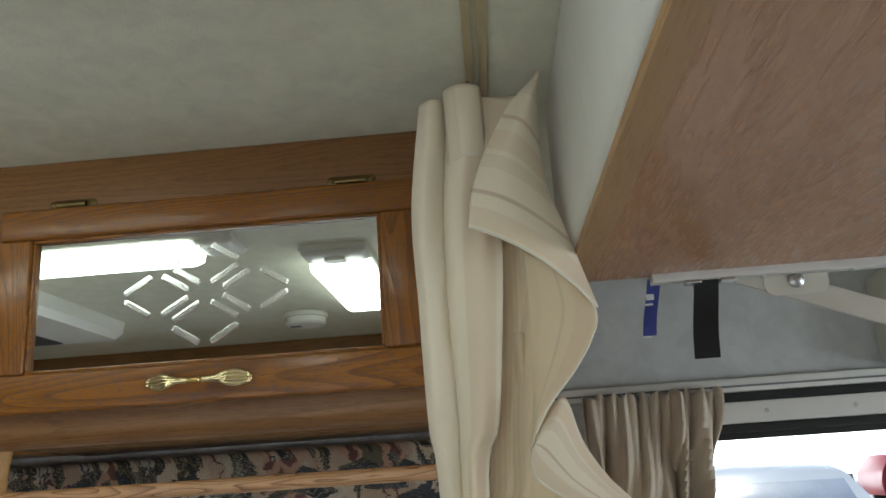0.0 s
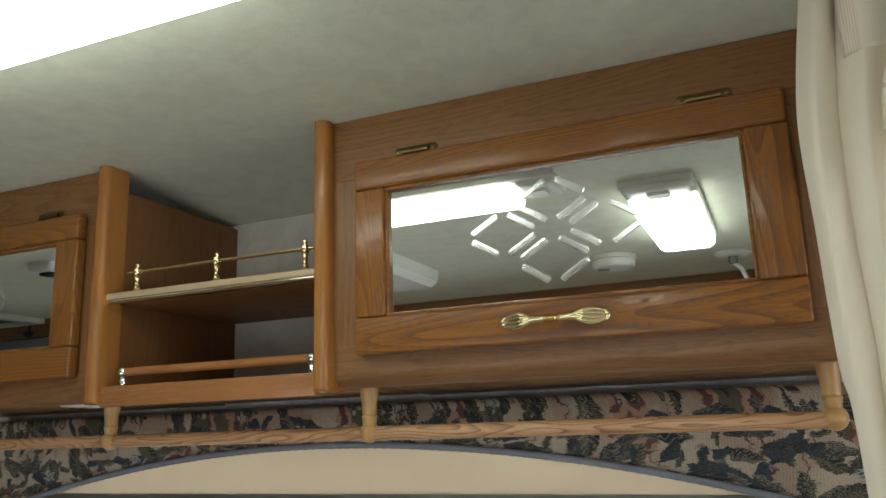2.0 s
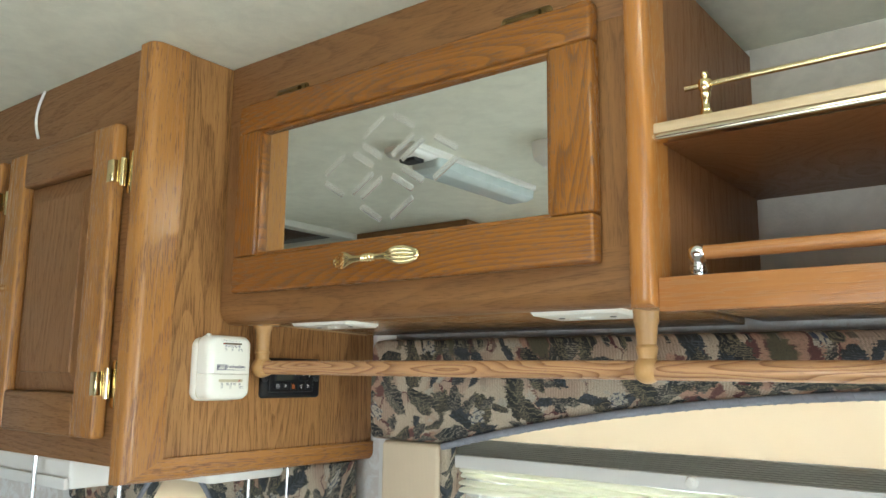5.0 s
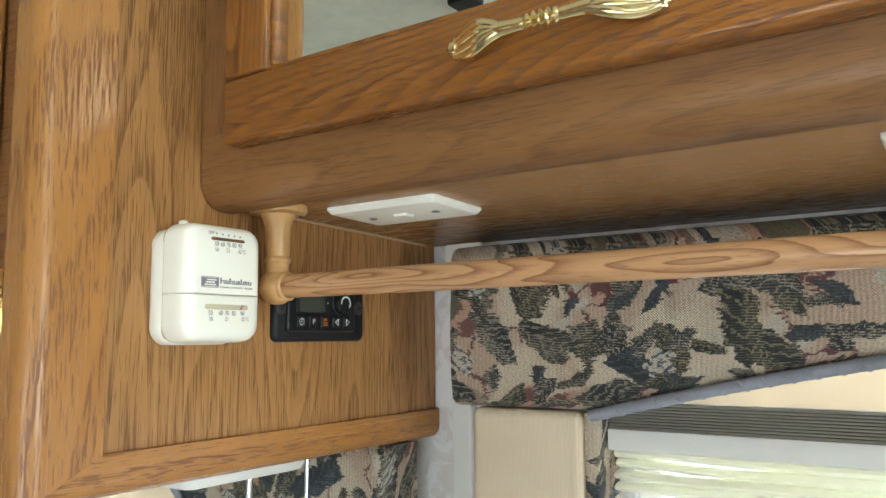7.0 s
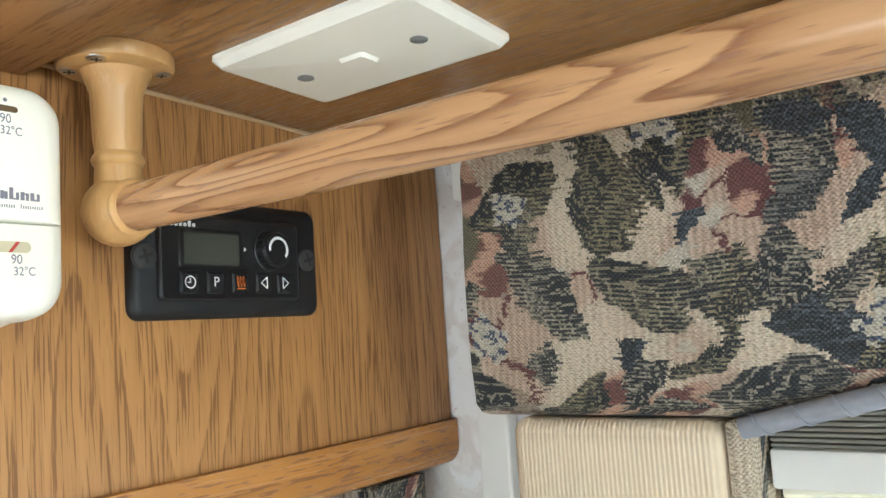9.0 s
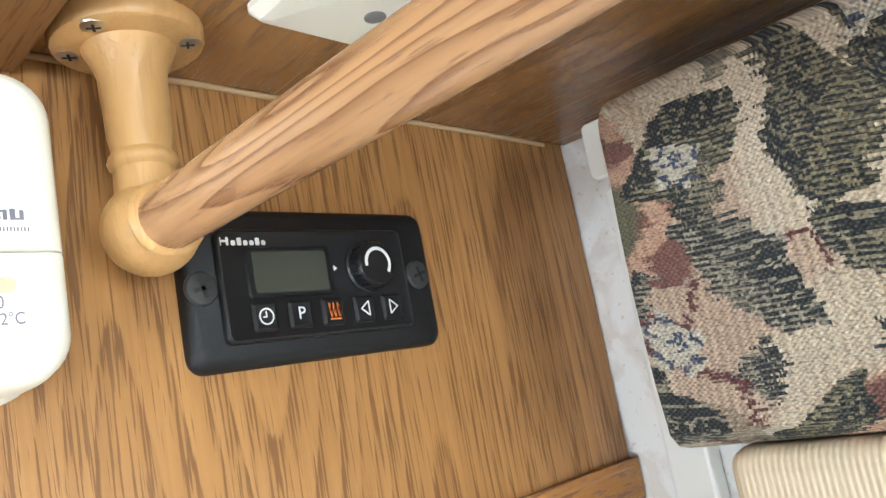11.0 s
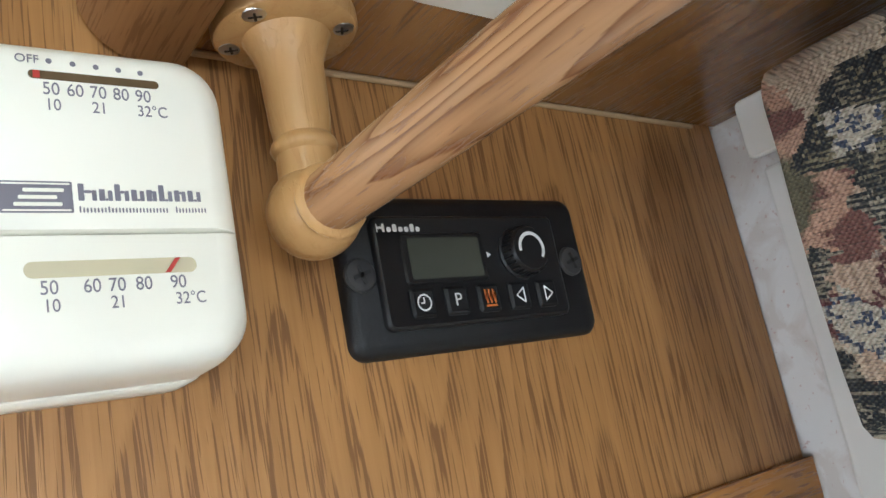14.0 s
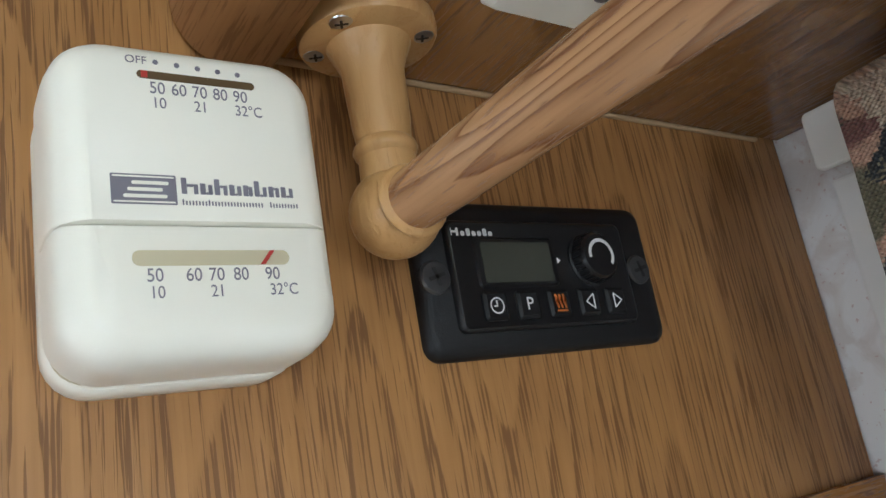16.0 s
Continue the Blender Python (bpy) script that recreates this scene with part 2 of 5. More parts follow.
def tapestry():
    """Woven floral cloth: leaves, blossoms and veined rose grounds on sand, broken up by the weft."""
    g = Graph("floral_tapestry")
    v3 = g.node("ShaderNodeTexCoord", out=3)
    sep = g.node("ShaderNodeSeparateXYZ", {0: v3})
    sx, sy, sz = (sep.node.outputs[k] for k in range(3))
    up = g.math("SUBTRACT", sz, sy)
    sx = g.math("ADD", sx, sy)
    row = g.math("SNAP", up, 0.0013)
    # each weft row starts a little off the last
    jag = g.math("MULTIPLY", g.math("SUBTRACT", g.noise(g.node("ShaderNodeCombineXYZ", {0: g.math("MULTIPLY", sx, 60.0), 1: g.math("MULTIPLY", row, 900.0)}), 1.0, 1.0), 0.5), 0.012)
    flat = g.node("ShaderNodeCombineXYZ", {0: sx, 1: up, 2: 0.0})
    stepped = g.node("ShaderNodeCombineXYZ", {0: g.math("SNAP", g.math("ADD", sx, jag), 0.0014), 1: row, 2: 0.0})
    wob = g.node("ShaderNodeVectorMath", {0: g.vmath("SUBTRACT", g.noise(flat, 40.0, 3.0, 0.6, out=1), (0.5, 0.5, 0.5)), 3: 0.022}, operation="SCALE")
    cell = g.vmath("ADD", stepped, wob)

    def scatter(scale, seed, length, width, petals):
        p = g.vmath("MULTIPLY", g.vmath("ADD", cell, (seed, seed * 1.7, 0)), (scale, scale, 1))
        n = g.node("ShaderNodeTexVoronoi", {"Vector": p, "Scale": 1.0, "Randomness": 0.9}, voronoi_dimensions="2D").node
        loc = g.vmath("SUBTRACT", p, n.outputs["Position"])
        rgb = g.node("ShaderNodeSeparateColor", {0: n.outputs["Color"]})
        rnd, rnd2 = rgb, rgb.node.outputs[1]
        rot = g.node("ShaderNodeVectorRotate", {"Vector": loc, "Angle": g.math("MULTIPLY", rnd, 6.283)}, rotation_type="Z_AXIS")
        s2 = g.node("ShaderNodeSeparateXYZ", {0: rot})
        u, w = s2, s2.node.outputs[1]
        rad = g.vmath("LENGTH", rot, out=1)
        if petals:
            ang = g.math("ARCTAN2", w, u)
            edge = g.math("MULTIPLY_ADD", g.math("COSINE", g.math("MULTIPLY", ang, float(petals))), 0.20 * length, 0.80 * length)
            inside = g.step(g.math("SUBTRACT", edge, rad), 0.0, 0.01)
            vein = g.math("MULTIPLY_ADD", g.math("SINE", g.math("MULTIPLY_ADD", rad, 30.0, g.math("COSINE", g.math("MULTIPLY", ang, float(petals))))), 0.5, 0.5)
        else:
            q = g.math("DIVIDE", u, length)
            half = g.math("MULTIPLY", g.math("SUBTRACT", 1.0, g.math("MULTIPLY", q, q)), width)
            inside = g.step(g.math("SUBTRACT", half, g.math("ABSOLUTE", w)), 0.0, 0.01)
            vein = g.math("MULTIPLY_ADD", g.math("SINE", g.math("MULTIPLY_ADD", g.math("ABSOLUTE", w), 46.0, g.math("MULTIPLY", u, 34.0))), 0.5, 0.5)
        return inside, vein, rnd2, rad, w

    sand, pinkish = (0.62, 0.53, 0.40), (0.54, 0.405, 0.305)
    navy, green, olive = (0.010, 0.013, 0.018), (0.024, 0.031, 0.038), (0.125, 0.115, 0.070)
    rose, wine, pale, blue = (0.26, 0.13, 0.10), (0.115, 0.038, 0.042), (0.52, 0.48, 0.39), (0.05, 0.07, 0.125)
    area = g.noise(cell, 9.0, 2.0)
    c = g.mix(g.step(area, 0.49, 0.53), sand, pinkish)
    rib = g.math("MULTIPLY_ADD", g.math("SINE", g.math("MULTIPLY", g.math("ADD", sx, g.math("MULTIPLY", jag, 0.12)), 1650.0)), 0.5, 0.5)
    c = g.mix(g.math("MULTIPLY", rib, g.math("MULTIPLY_ADD", g.step(area, 0.44, 0.56), 0.45, 0.15)), c, (0.33, 0.24, 0.165))
    # wine coloured drawing lines
    con = g.noise(g.vmath("ADD", cell, (4.0, 2.0, 0.0)), 17.0, 2.0)
    c = g.mix(g.math("MULTIPLY", g.math("SUBTRACT", 1.0, g.step(g.math("ABSOLUTE", g.math("SUBTRACT", con, 0.5)), 0.008, 0.016)), g.step(area, 0.45, 0.52)), c, wine)
    c = g.mix(g.math("MULTIPLY", g.step(g.noise(g.vmath("ADD", cell, (9.0, 1.0, 0.0)), 26.0, 2.0), 0.60, 0.63), 0.9), c, pale)
    ins, vein, r, rad, side = scatter(8.0, 1.7, 0.36, 0, 6)
    bloom = g.mix(g.step(rad, 0.10, 0.13), olive, g.mix(g.step(vein, 0.35, 0.6), (0.50, 0.31, 0.22), g.mix(r, rose, wine)))
    c = g.mix(g.math("MULTIPLY", ins, g.step(r, 0.35, 0.4)), c, bloom)
    wl = g.math("SINE", g.math("MULTIPLY", up, 2850.0))
    thread = g.noise(g.vmath("MULTIPLY", flat, (420.0, 1400.0, 1.0)), 1.0, 1.0)
    gold = g.math("MULTIPLY", g.step(wl, 0.0, 0.6), g.step(g.noise(flat, 38.0, 2.0), 0.42, 0.6))
    hatch = g.math("MULTIPLY", g.step(g.math("SINE", g.math("MULTIPLY_ADD", up, 2850.0, g.math("MULTIPLY", sx, 240.0))), -0.2, 0.4), g.step(g.noise(g.vmath("MULTIPLY", flat, (300.0, 700.0, 1.0)), 1.0, 1.0), 0.38, 0.5))
    for scale, seed, length, width, lo in ((17.0, 3.3, 0.60, 0.24, 0.32), (24.0, 7.9, 0.62, 0.22, 0.36), (14.0, 12.1, 0.62, 0.21, 0.36), (34.0, 21.7, 0.60, 0.20, 0.50)):
        ins, vein, r, rad, side = scatter(scale, seed, length, width, 0)
        body = g.mix(r, navy, green)
        # one half of a leaf is plain, the other hatched with gold, sand or slate weft
        bright = g.mix(g.step(r, 0.62, 0.66), (0.34, 0.295, 0.175), g.mix(g.step(r, 0.82, 0.86), (0.46, 0.41, 0.31), (0.105, 0.125, 0.15)))
        leaf = g.mix(g.math("MULTIPLY", g.step(side, 0.0, 0.015), g.math("MULTIPLY", hatch, 0.6)), body, bright)
        leaf = g.mix(g.math("MULTIPLY", g.step(vein, 0.86, 0.95), 0.6), leaf, bright)
        leaf = g.mix(g.math("MULTIPLY", gold, 0.28), leaf, bright)
        c = g.mix(g.math("MULTIPLY", ins, g.step(r, lo, lo + 0.03)), c, leaf)
    ins, vein, r, rad, side = scatter(30.0, 5.1, 0.40, 0, 5)
    c = g.mix(g.math("MULTIPLY", ins, g.step(r, 0.86, 0.88)), c, g.mix(g.step(vein, 0.6, 0.9), pale, blue))
    wa = g.math("SINE", g.math("MULTIPLY", sx, 2900.0))
    weave = g.math("MULTIPLY", wa, wl)
    c = g.mix(g.step(weave, 0.0, 0.8), c, g.mix(0.12, c, (0.46, 0.40, 0.29)))
    c = g.mix(g.step(thread, 0.50, 0.68), c, g.mix(0.45, c, (0.03, 0.03, 0.03)))
    g.set(Base_Color=c, Roughness=0.88)
    g.bump(g.math("ADD", g.math("ADD", weave, g.math("MULTIPLY", thread, 1.5)), rib), 0.7, 0.0008)
    return g.m


floral = tapestry()


def ribbed(name, color, deep, axis, per_metre, amount=0.6, transmit=0.0):
    g = Graph(name)
    v = g.node("ShaderNodeTexCoord", out=3)
    s = g.node("ShaderNodeSeparateXYZ", {0: v})
    a = s.node.outputs["XYZ".index(axis)]
    w = g.math("MULTIPLY_ADD", g.math("SINE", g.math("MULTIPLY", a, per_metre * 6.283)), 0.5, 0.5)
    n = g.noise(g.vmath("MULTIPLY", v, (60.0, 60.0, 60.0)), 1.0, 3.0)
    c = g.mix(g.math("MULTIPLY", w, amount), color, deep)
    c = g.mix(g.math("MULTIPLY", g.step(n, 0.4, 0.7), 0.25), c, deep)
    g.set(Base_Color=c, Roughness=0.75)
    g.bump(w, 0.4, 0.0006)
    return g.m


cream_rib = ribbed("cream_ribbed_cloth", (0.66, 0.55, 0.40), (0.58, 0.48, 0.345), "X", 420.0, 0.6)
cream_shade = plain("cream_shade", (0.64, 0.54, 0.39), 0.7, 0, 0.03, 8)
pleat_grey = plain("pleat_grey", (0.36, 0.345, 0.29), 0.8, 0, 0.08, 40)
roll_cloth = plain("roll_cloth", (0.88, 0.865, 0.77), 0.7, 0, 0.04, 30)


def translucent(m, color, amount):
    nt = m.node_tree
    t = nt.nodes.new("ShaderNodeBsdfTranslucent")
    t.inputs[0].default_value = (*color, 1)
    mx = nt.nodes.new("ShaderNodeMixShader")
    mx.inputs[0].default_value = amount
    nt.links.new(nt.nodes["Principled BSDF"].outputs[0], mx.inputs[1])
    nt.links.new(t.outputs[0], mx.inputs[2])
    nt.links.new(mx.outputs[0], nt.nodes["Material Output"].inputs[0])


translucent(cream_shade, (0.76, 0.67, 0.54), 0.46)
translucent(roll_cloth, (0.90, 0.885, 0.78), 0.4)
translucent(pleat_grey, (0.40, 0.39, 0.33), 0.35)


def striped_drape(name, a, b, line, per):
    """Cream drape with wide soft stripes and thin lines along its length, read from the cloth's own u."""
    g = Graph(name)
    uv = g.node("ShaderNodeUVMap", uv_map="cloth")
    s = g.node("ShaderNodeSeparateXYZ", {0: uv})
    t = g.math("MULTIPLY_ADD", s, per, 4.0)
    fr = g.math("FRACT", t)
    band = g.math("MULTIPLY", g.step(fr, 0.28, 0.30), g.math("SUBTRACT", 1.0, g.step(fr, 0.53, 0.55)))
    fine_line = g.math("MULTIPLY", g.step(fr, 0.08, 0.10), g.math("SUBTRACT", 1.0, g.step(fr, 0.13, 0.15)))
    n = g.noise(g.node("ShaderNodeTexCoord", out=3), 260.0, 2.0)
    c = g.mix(band, a, b)
    c = g.mix(g.math("MULTIPLY", fine_line, 0.85), c, line)
    c = g.mix(g.math("MULTIPLY", n, 0.15), c, b)
    ribs = g.math("MULTIPLY", g.math("MULTIPLY", g.step(fr, 0.60, 0.61), g.math("SUBTRACT", 1.0, g.step(fr, 0.79, 0.80))), g.math("MULTIPLY_ADD", g.math("SINE", g.math("MULTIPLY", t, 240.0)), 0.5, 0.5))
    c = g.mix(g.math("MULTIPLY", ribs, 0.55), c, line)
    wv = g.math("SINE", g.math("MULTIPLY", s.node.outputs[1], 2200.0))
    g.set(Base_Color=c, Roughness=0.62, Sheen_Weight=0.25)
    g.bump(g.math("ADD", g.math("MULTIPLY", wv, 0.4), n), 0.25, 0.0005)
    return g.m


drape_mat = striped_drape("cream_striped_drape", (0.92, 0.83, 0.655), (0.86, 0.72, 0.535), (0.66, 0.49, 0.37), 1.0)
lining_mat = striped_drape("drape_lining", (0.86, 0.72, 0.50), (0.81, 0.65, 0.45), (0.74, 0.59, 0.41), 1.0)
taupe_mat = striped_drape("taupe_drape", (0.64, 0.55, 0.44), (0.60, 0.51, 0.40), (0.53, 0.45, 0.35), 5.0)

translucent(drape_mat, (0.88, 0.74, 0.52), 0.08)
translucent(lining_mat, (0.90, 0.74, 0.48), 0.15)
hem_mat = plain("hem_tape", (0.86, 0.79, 0.66), 0.7, 0, 0.04, 200)
fascia_mat = plain("fascia_vinyl", (0.78, 0.77, 0.73), 0.5, 0, 0.05, 16, 0.1, 0.0004, 300)


def glass_mat():
    g = Graph("window_glass")
    g.set(Base_Color=(1.0, 1.0, 1.0), Roughness=0.0, IOR=1.1, Transmission_Weight=1.0)
    return g.m


def mirror_mat():
    g = Graph("mirror_silver")
    n = g.noise(g.coords(), 4.0, 2.0)
    g.set(Base_Color=(0.80, 0.82, 0.80), Metallic=1.0, Roughness=g.math("MULTIPLY_ADD", n, 0.012, 0.004))
    return g.m


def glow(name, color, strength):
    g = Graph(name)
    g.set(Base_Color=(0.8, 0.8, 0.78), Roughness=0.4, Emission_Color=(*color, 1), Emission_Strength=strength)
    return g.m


window_glass = glass_mat()
mirror = mirror_mat()
etch = plain("etched_bevel", (0.90, 0.91, 0.89), 0.21, 0.86, 0.02)
lamp_on = glow("lamp_diffuser_lit", (0.97, 1.0, 0.87), LAMP)
lamp_off = plain("lamp_diffuser", (0.62, 0.70, 0.68), 0.25)
# emissive backdrop surface: burns the view out white and lights the windows
distance_glow = glow("backdrop_glow", (0.95, 0.98, 1.0), 14.0)


# ---- mesh helpers ----
def join(into, bm):
    me = bpy.data.meshes.new("tmp")
    bm.to_mesh(me)
    bm.free()
    into.from_mesh(me)
    bpy.data.meshes.remove(me)


def box(x0, x1, y0, y1, z0, z1, bev=0.0015, segs=2, pick=None):
    """A box with rounded edges; pick takes an edge's middle and direction and says which edges to round."""
    bm = bmesh.new()
    bmesh.ops.create_cube(bm, size=1.0)
    for v in bm.verts:
        v.co = Vector(((x0 + x1) / 2 + v.co.x * (x1 - x0), (y0 + y1) / 2 + v.co.y * (y1 - y0), (z0 + z1) / 2 + v.co.z * (z1 - z0)))
    if bev > 0:
        es = [e for e in bm.edges if pick is None or pick((e.verts[0].co + e.verts[1].co) / 2, (e.verts[1].co - e.verts[0].co).normalized())]
        bmesh.ops.bevel(bm, geom=es, offset=bev, segments=segs, profile=0.5, affect="EDGES")
    return bm


def lathe(profile, m=Matrix(), segs=24):
    """Turned body: (radius, height) pairs round local z, then placed by m."""
    bm = bmesh.new()
    rings = []
    for r, h in profile:
        if r <= 1e-6:
            rings.append([bm.verts.new(m @ Vector((0, 0, h)))])
        else:
            rings.append([bm.verts.new(m @ Vector((r * math.cos(2 * math.pi * i / segs), r * math.sin(2 * math.pi * i / segs), h))) for i in range(segs)])
    for a, b in zip(rings, rings[1:]):
        for i in range(segs):
            j = (i + 1) % segs
            if len(a) == 1 and len(b) > 1:
                bm.faces.new((a[0], b[j], b[i]))
            elif len(b) == 1 and len(a) > 1:
                bm.faces.new((a[i], a[j], b[0]))
            elif len(a) > 1:
                bm.faces.new((a[i], a[j], b[j], b[i]))
    for ring, flip in ((rings[0], True), (rings[-1], False)):
        if len(ring) > 1:
            bm.faces.new(ring[::-1] if flip else ring)
    bmesh.ops.recalc_face_normals(bm, faces=bm.faces)
    return bm


def tube(points, radius, segs=12, rib=0.0, caps=True):
    """A round bar along a line of points; rib swells every other ring."""
    bm = bmesh.new()
    pts = [Vector(p) for p in points]
    rings = []
    for i, p in enumerate(pts):
        d = (pts[min(i + 1, len(pts) - 1)] - pts[max(i - 1, 0)]).normalized()
        a = d.cross(Vector((0, 0, 1)) if abs(d.z) < 0.9 else Vector((1, 0, 0))).normalized()
        b = d.cross(a)
        r = radius * (1 + (rib if i % 2 else 0))
        rings.append([bm.verts.new(p + a * r * math.cos(2 * math.pi * k / segs) + b * r * math.sin(2 * math.pi * k / segs)) for k in range(segs)])
    for a, b in zip(rings, rings[1:]):
        for k in range(segs):
            bm.faces.new((a[k], a[(k + 1) % segs], b[(k + 1) % segs], b[k]))
    if caps:
        bm.faces.new(rings[0][::-1])
        bm.faces.new(rings[-1])
    bmesh.ops.recalc_face_normals(bm, faces=bm.faces)
    return bm


def rrect(u0, u1, v0, v1, radii, n=6):
    """Points of a rectangle with rounded corners (bottom left, bottom right, top right, top left)."""
    pts = []
    for (cx, cy, sx, sy, r), start in zip(((u0, v0, 1, 1, radii[0]), (u1, v0, -1, 1, radii[1]), (u1, v1, -1, -1, radii[2]), (u0, v1, 1, -1, radii[3])), (180, 270, 0, 90)):
        for i in range(n + 1):
            a = radians(start + 90 * i / n)
            pts.append((cx + sx * r + r * math.cos(a), cy + sy * r + r * math.sin(a)))
    return pts


def slab(u0, u1, v0, v1, radii, rows, m, n=6):
    """A rounded plate built up in rows of (left, right, bottom, top inset, height) along local z, placed by m."""
    if not isinstance(radii, (tuple, list)):
        radii = (radii,) * 4
    bm = bmesh.new()
    loops = []
    for l, r, b, t, h in rows:
        ins = (max(l, b), max(r, b), max(r, t), max(l, t))
        rr = [max(x - i * 0.6, 0.0002) for x, i in zip(radii, ins)]
        loops.append([bm.verts.new(m @ Vector((x, y, h))) for x, y in rrect(u0 + l, u1 - r, v0 + b, v1 - t, rr, n)])
    for a, b in zip(loops, loops[1:]):
        k = len(a)
        for i in range(k):
            bm.faces.new((a[i], a[(i + 1) % k], b[(i + 1) % k], b[i]))
    bm.faces.new(loops[0][::-1])
    bm.faces.new(loops[-1])
    return bm


def even(*pairs):
    return [(i, i, i, i, h) for i, h in pairs]


def on_x(x):
    """Local (u, v, height) onto a wall that faces +x: u is y, v is z."""
    return Matrix(((0, 0, 1, x), (1, 0, 0, 0), (0, 1, 0, 0), (0, 0, 0, 1)))


def on_y(y):
    """Local (u, v, height) onto a wall that faces -y: u is x, v is z."""
    return Matrix(((1, 0, 0, 0), (0, 0, -1, y), (0, 1, 0, 0), (0, 0, 0, 1)))


def down_z(z):
    """Local (u, v, height) onto a surface that faces down: u is x, v is -y."""
    return Matrix(((1, 0, 0, 0), (0, -1, 0, 0), (0, 0, -1, z), (0, 0, 0, 1)))


def empty(name, at, label, category, group="", kind=""):
    ob = new(name)
    ob.location = at
    ob.empty_display_size = 0.02
    return tagged(ob, label, category, group, kind)


def origin_of(ob):
    v = Vector((0, 0, 0))
    while ob:
        v += ob.location
        ob = ob.parent if not ob.matrix_parent_inverse.translation.length else None
    return v


def part(name, bm, mats, parent=None, label="", smooth=True, uv=None):
    """Links a bmesh, given in world places, as one mesh object with its origin at its middle."""
    me = bpy.data.meshes.new(name)
    if uv is not None:
        lay = bm.loops.layers.uv.new("cloth")
        for f in bm.faces:
            for lp in f.loops:
                lp[lay].uv = uv[lp.vert.index]
    bm.to_mesh(me)
    bm.free()
    n = len(me.vertices)
    co = np.empty(n * 3)
    me.vertices.foreach_get("co", co)
    co = co.reshape(-1, 3)
    c = Vector(((co.min(0) + co.max(0)) / 2).tolist())
    me.transform(Matrix.Translation(-c))
    for mt in mats if isinstance(mats, (list, tuple)) else [mats]:
        me.materials.append(mt)
    if smooth:
        me.polygons.foreach_set("use_smooth", [True] * len(me.polygons))
        me.set_sharp_from_angle(angle=radians(38))
    ob = new(name, me)
    ob.location = c
    ob["spot"] = c
    if parent:
        ob.parent = parent
        at = Vector(parent["spot"]) if "spot" in parent else parent.location
        ob.matrix_parent_inverse = Matrix.Translation(-at)
    if label:
        tagged(ob, label)
    return ob


def letters(text, size, mat, parent, m, name="lettering", label="", squeeze=1.0):
    """Words in the built-in font as a thin mesh, centred on m's origin."""
    cu = bpy.data.curves.new("words", "FONT")
    cu.body, cu.size, cu.align_x, cu.align_y, cu.extrude = text, size, "CENTER", "CENTER", 0.00006
    tmp = new("words", cu)
    me = bpy.data.meshes.new_from_object(tmp.evaluated_get(bpy.context.evaluated_depsgraph_get()))
    bpy.data.objects.remove(tmp)
    bm = bmesh.new()
    bm.from_mesh(me)
    bpy.data.meshes.remove(me)
    bm.transform(m @ Matrix.Diagonal((squeeze, 1, 1, 1)))
    return part(name, bm, mat, parent, label, smooth=False)


def stamp(bms, name, mat, parent, label=""):
    bm = bmesh.new()
    for b in bms:
        join(bm, b)
    return part(name, bm, mat, parent, label)


# ---- the shell of the motorhome ----
XR, XF, YN, YS, ZC = -4.0, 2.4, 1.33, -0.95, 1.95


def structure(name, bm, mat, label, smooth=False):
    return tagged(part(name, bm, mat, None, "", smooth), label, name.split("_")[0], kind="structure")


structure("floor", box(XR, XF, YS, YN, -0.06, 0.0, 0), carpet, "beige carpeted motorhome floor")

# ceiling sheet: flat, then falling a little towards the window wall
bm = bmesh.new()
prof = [(YS - 0.06, ZC), (1.05, ZC), (1.16, ZC - 0.006), (1.27, ZC - 0.018), (YN + 0.06, ZC - 0.028)]
cols = []
for x in (XR - 0.06, XF + 0.06):
    cols.append(([bm.verts.new((x, y, z)) for y, z in prof], [bm.verts.new((x, y, z + 0.05)) for y, z in prof]))
(a, A), (b, B) = cols
for i in range(len(prof) - 1):
    bm.faces.new((a[i], a[i + 1], b[i + 1], b[i]))
    bm.faces.new((A[i], B[i], B[i + 1], A[i + 1]))
bmesh.ops.recalc_face_normals(bm, faces=bm.faces)
structure("ceiling", bm, ceiling_mat, "pale grey mottled vinyl ceiling", True)


def wall_with_openings(name, axis, at, thick, lo, hi, z1, holes, mat, label):
    """A wall along x (axis 'x') or y, cut by openings (a0, a1, z0, z1)."""
    bm = bmesh.new()

    def add(a0, a1, z0, zt):
        if a1 - a0 > 1e-4 and zt - z0 > 1e-4:
            q = (a0, a1, at, at + thick) if axis == "x" else (at, at + thick, a0, a1)
            q = (q[0], q[1], min(q[2], q[3]), max(q[2], q[3])) if axis == "x" else (min(q[0], q[1]), max(q[0], q[1]), q[2], q[3])
            join(bm, box(*q, z0, zt, 0))

    pos = lo
    for a0, a1, b0, b1 in sorted(holes):
        add(pos, a0, 0, z1)
        add(a0, a1, 0, b0)
        add(a0, a1, b1, z1)
        pos = a1
    add(pos, hi, 0, z1)
    return structure(name, bm, mat, label)


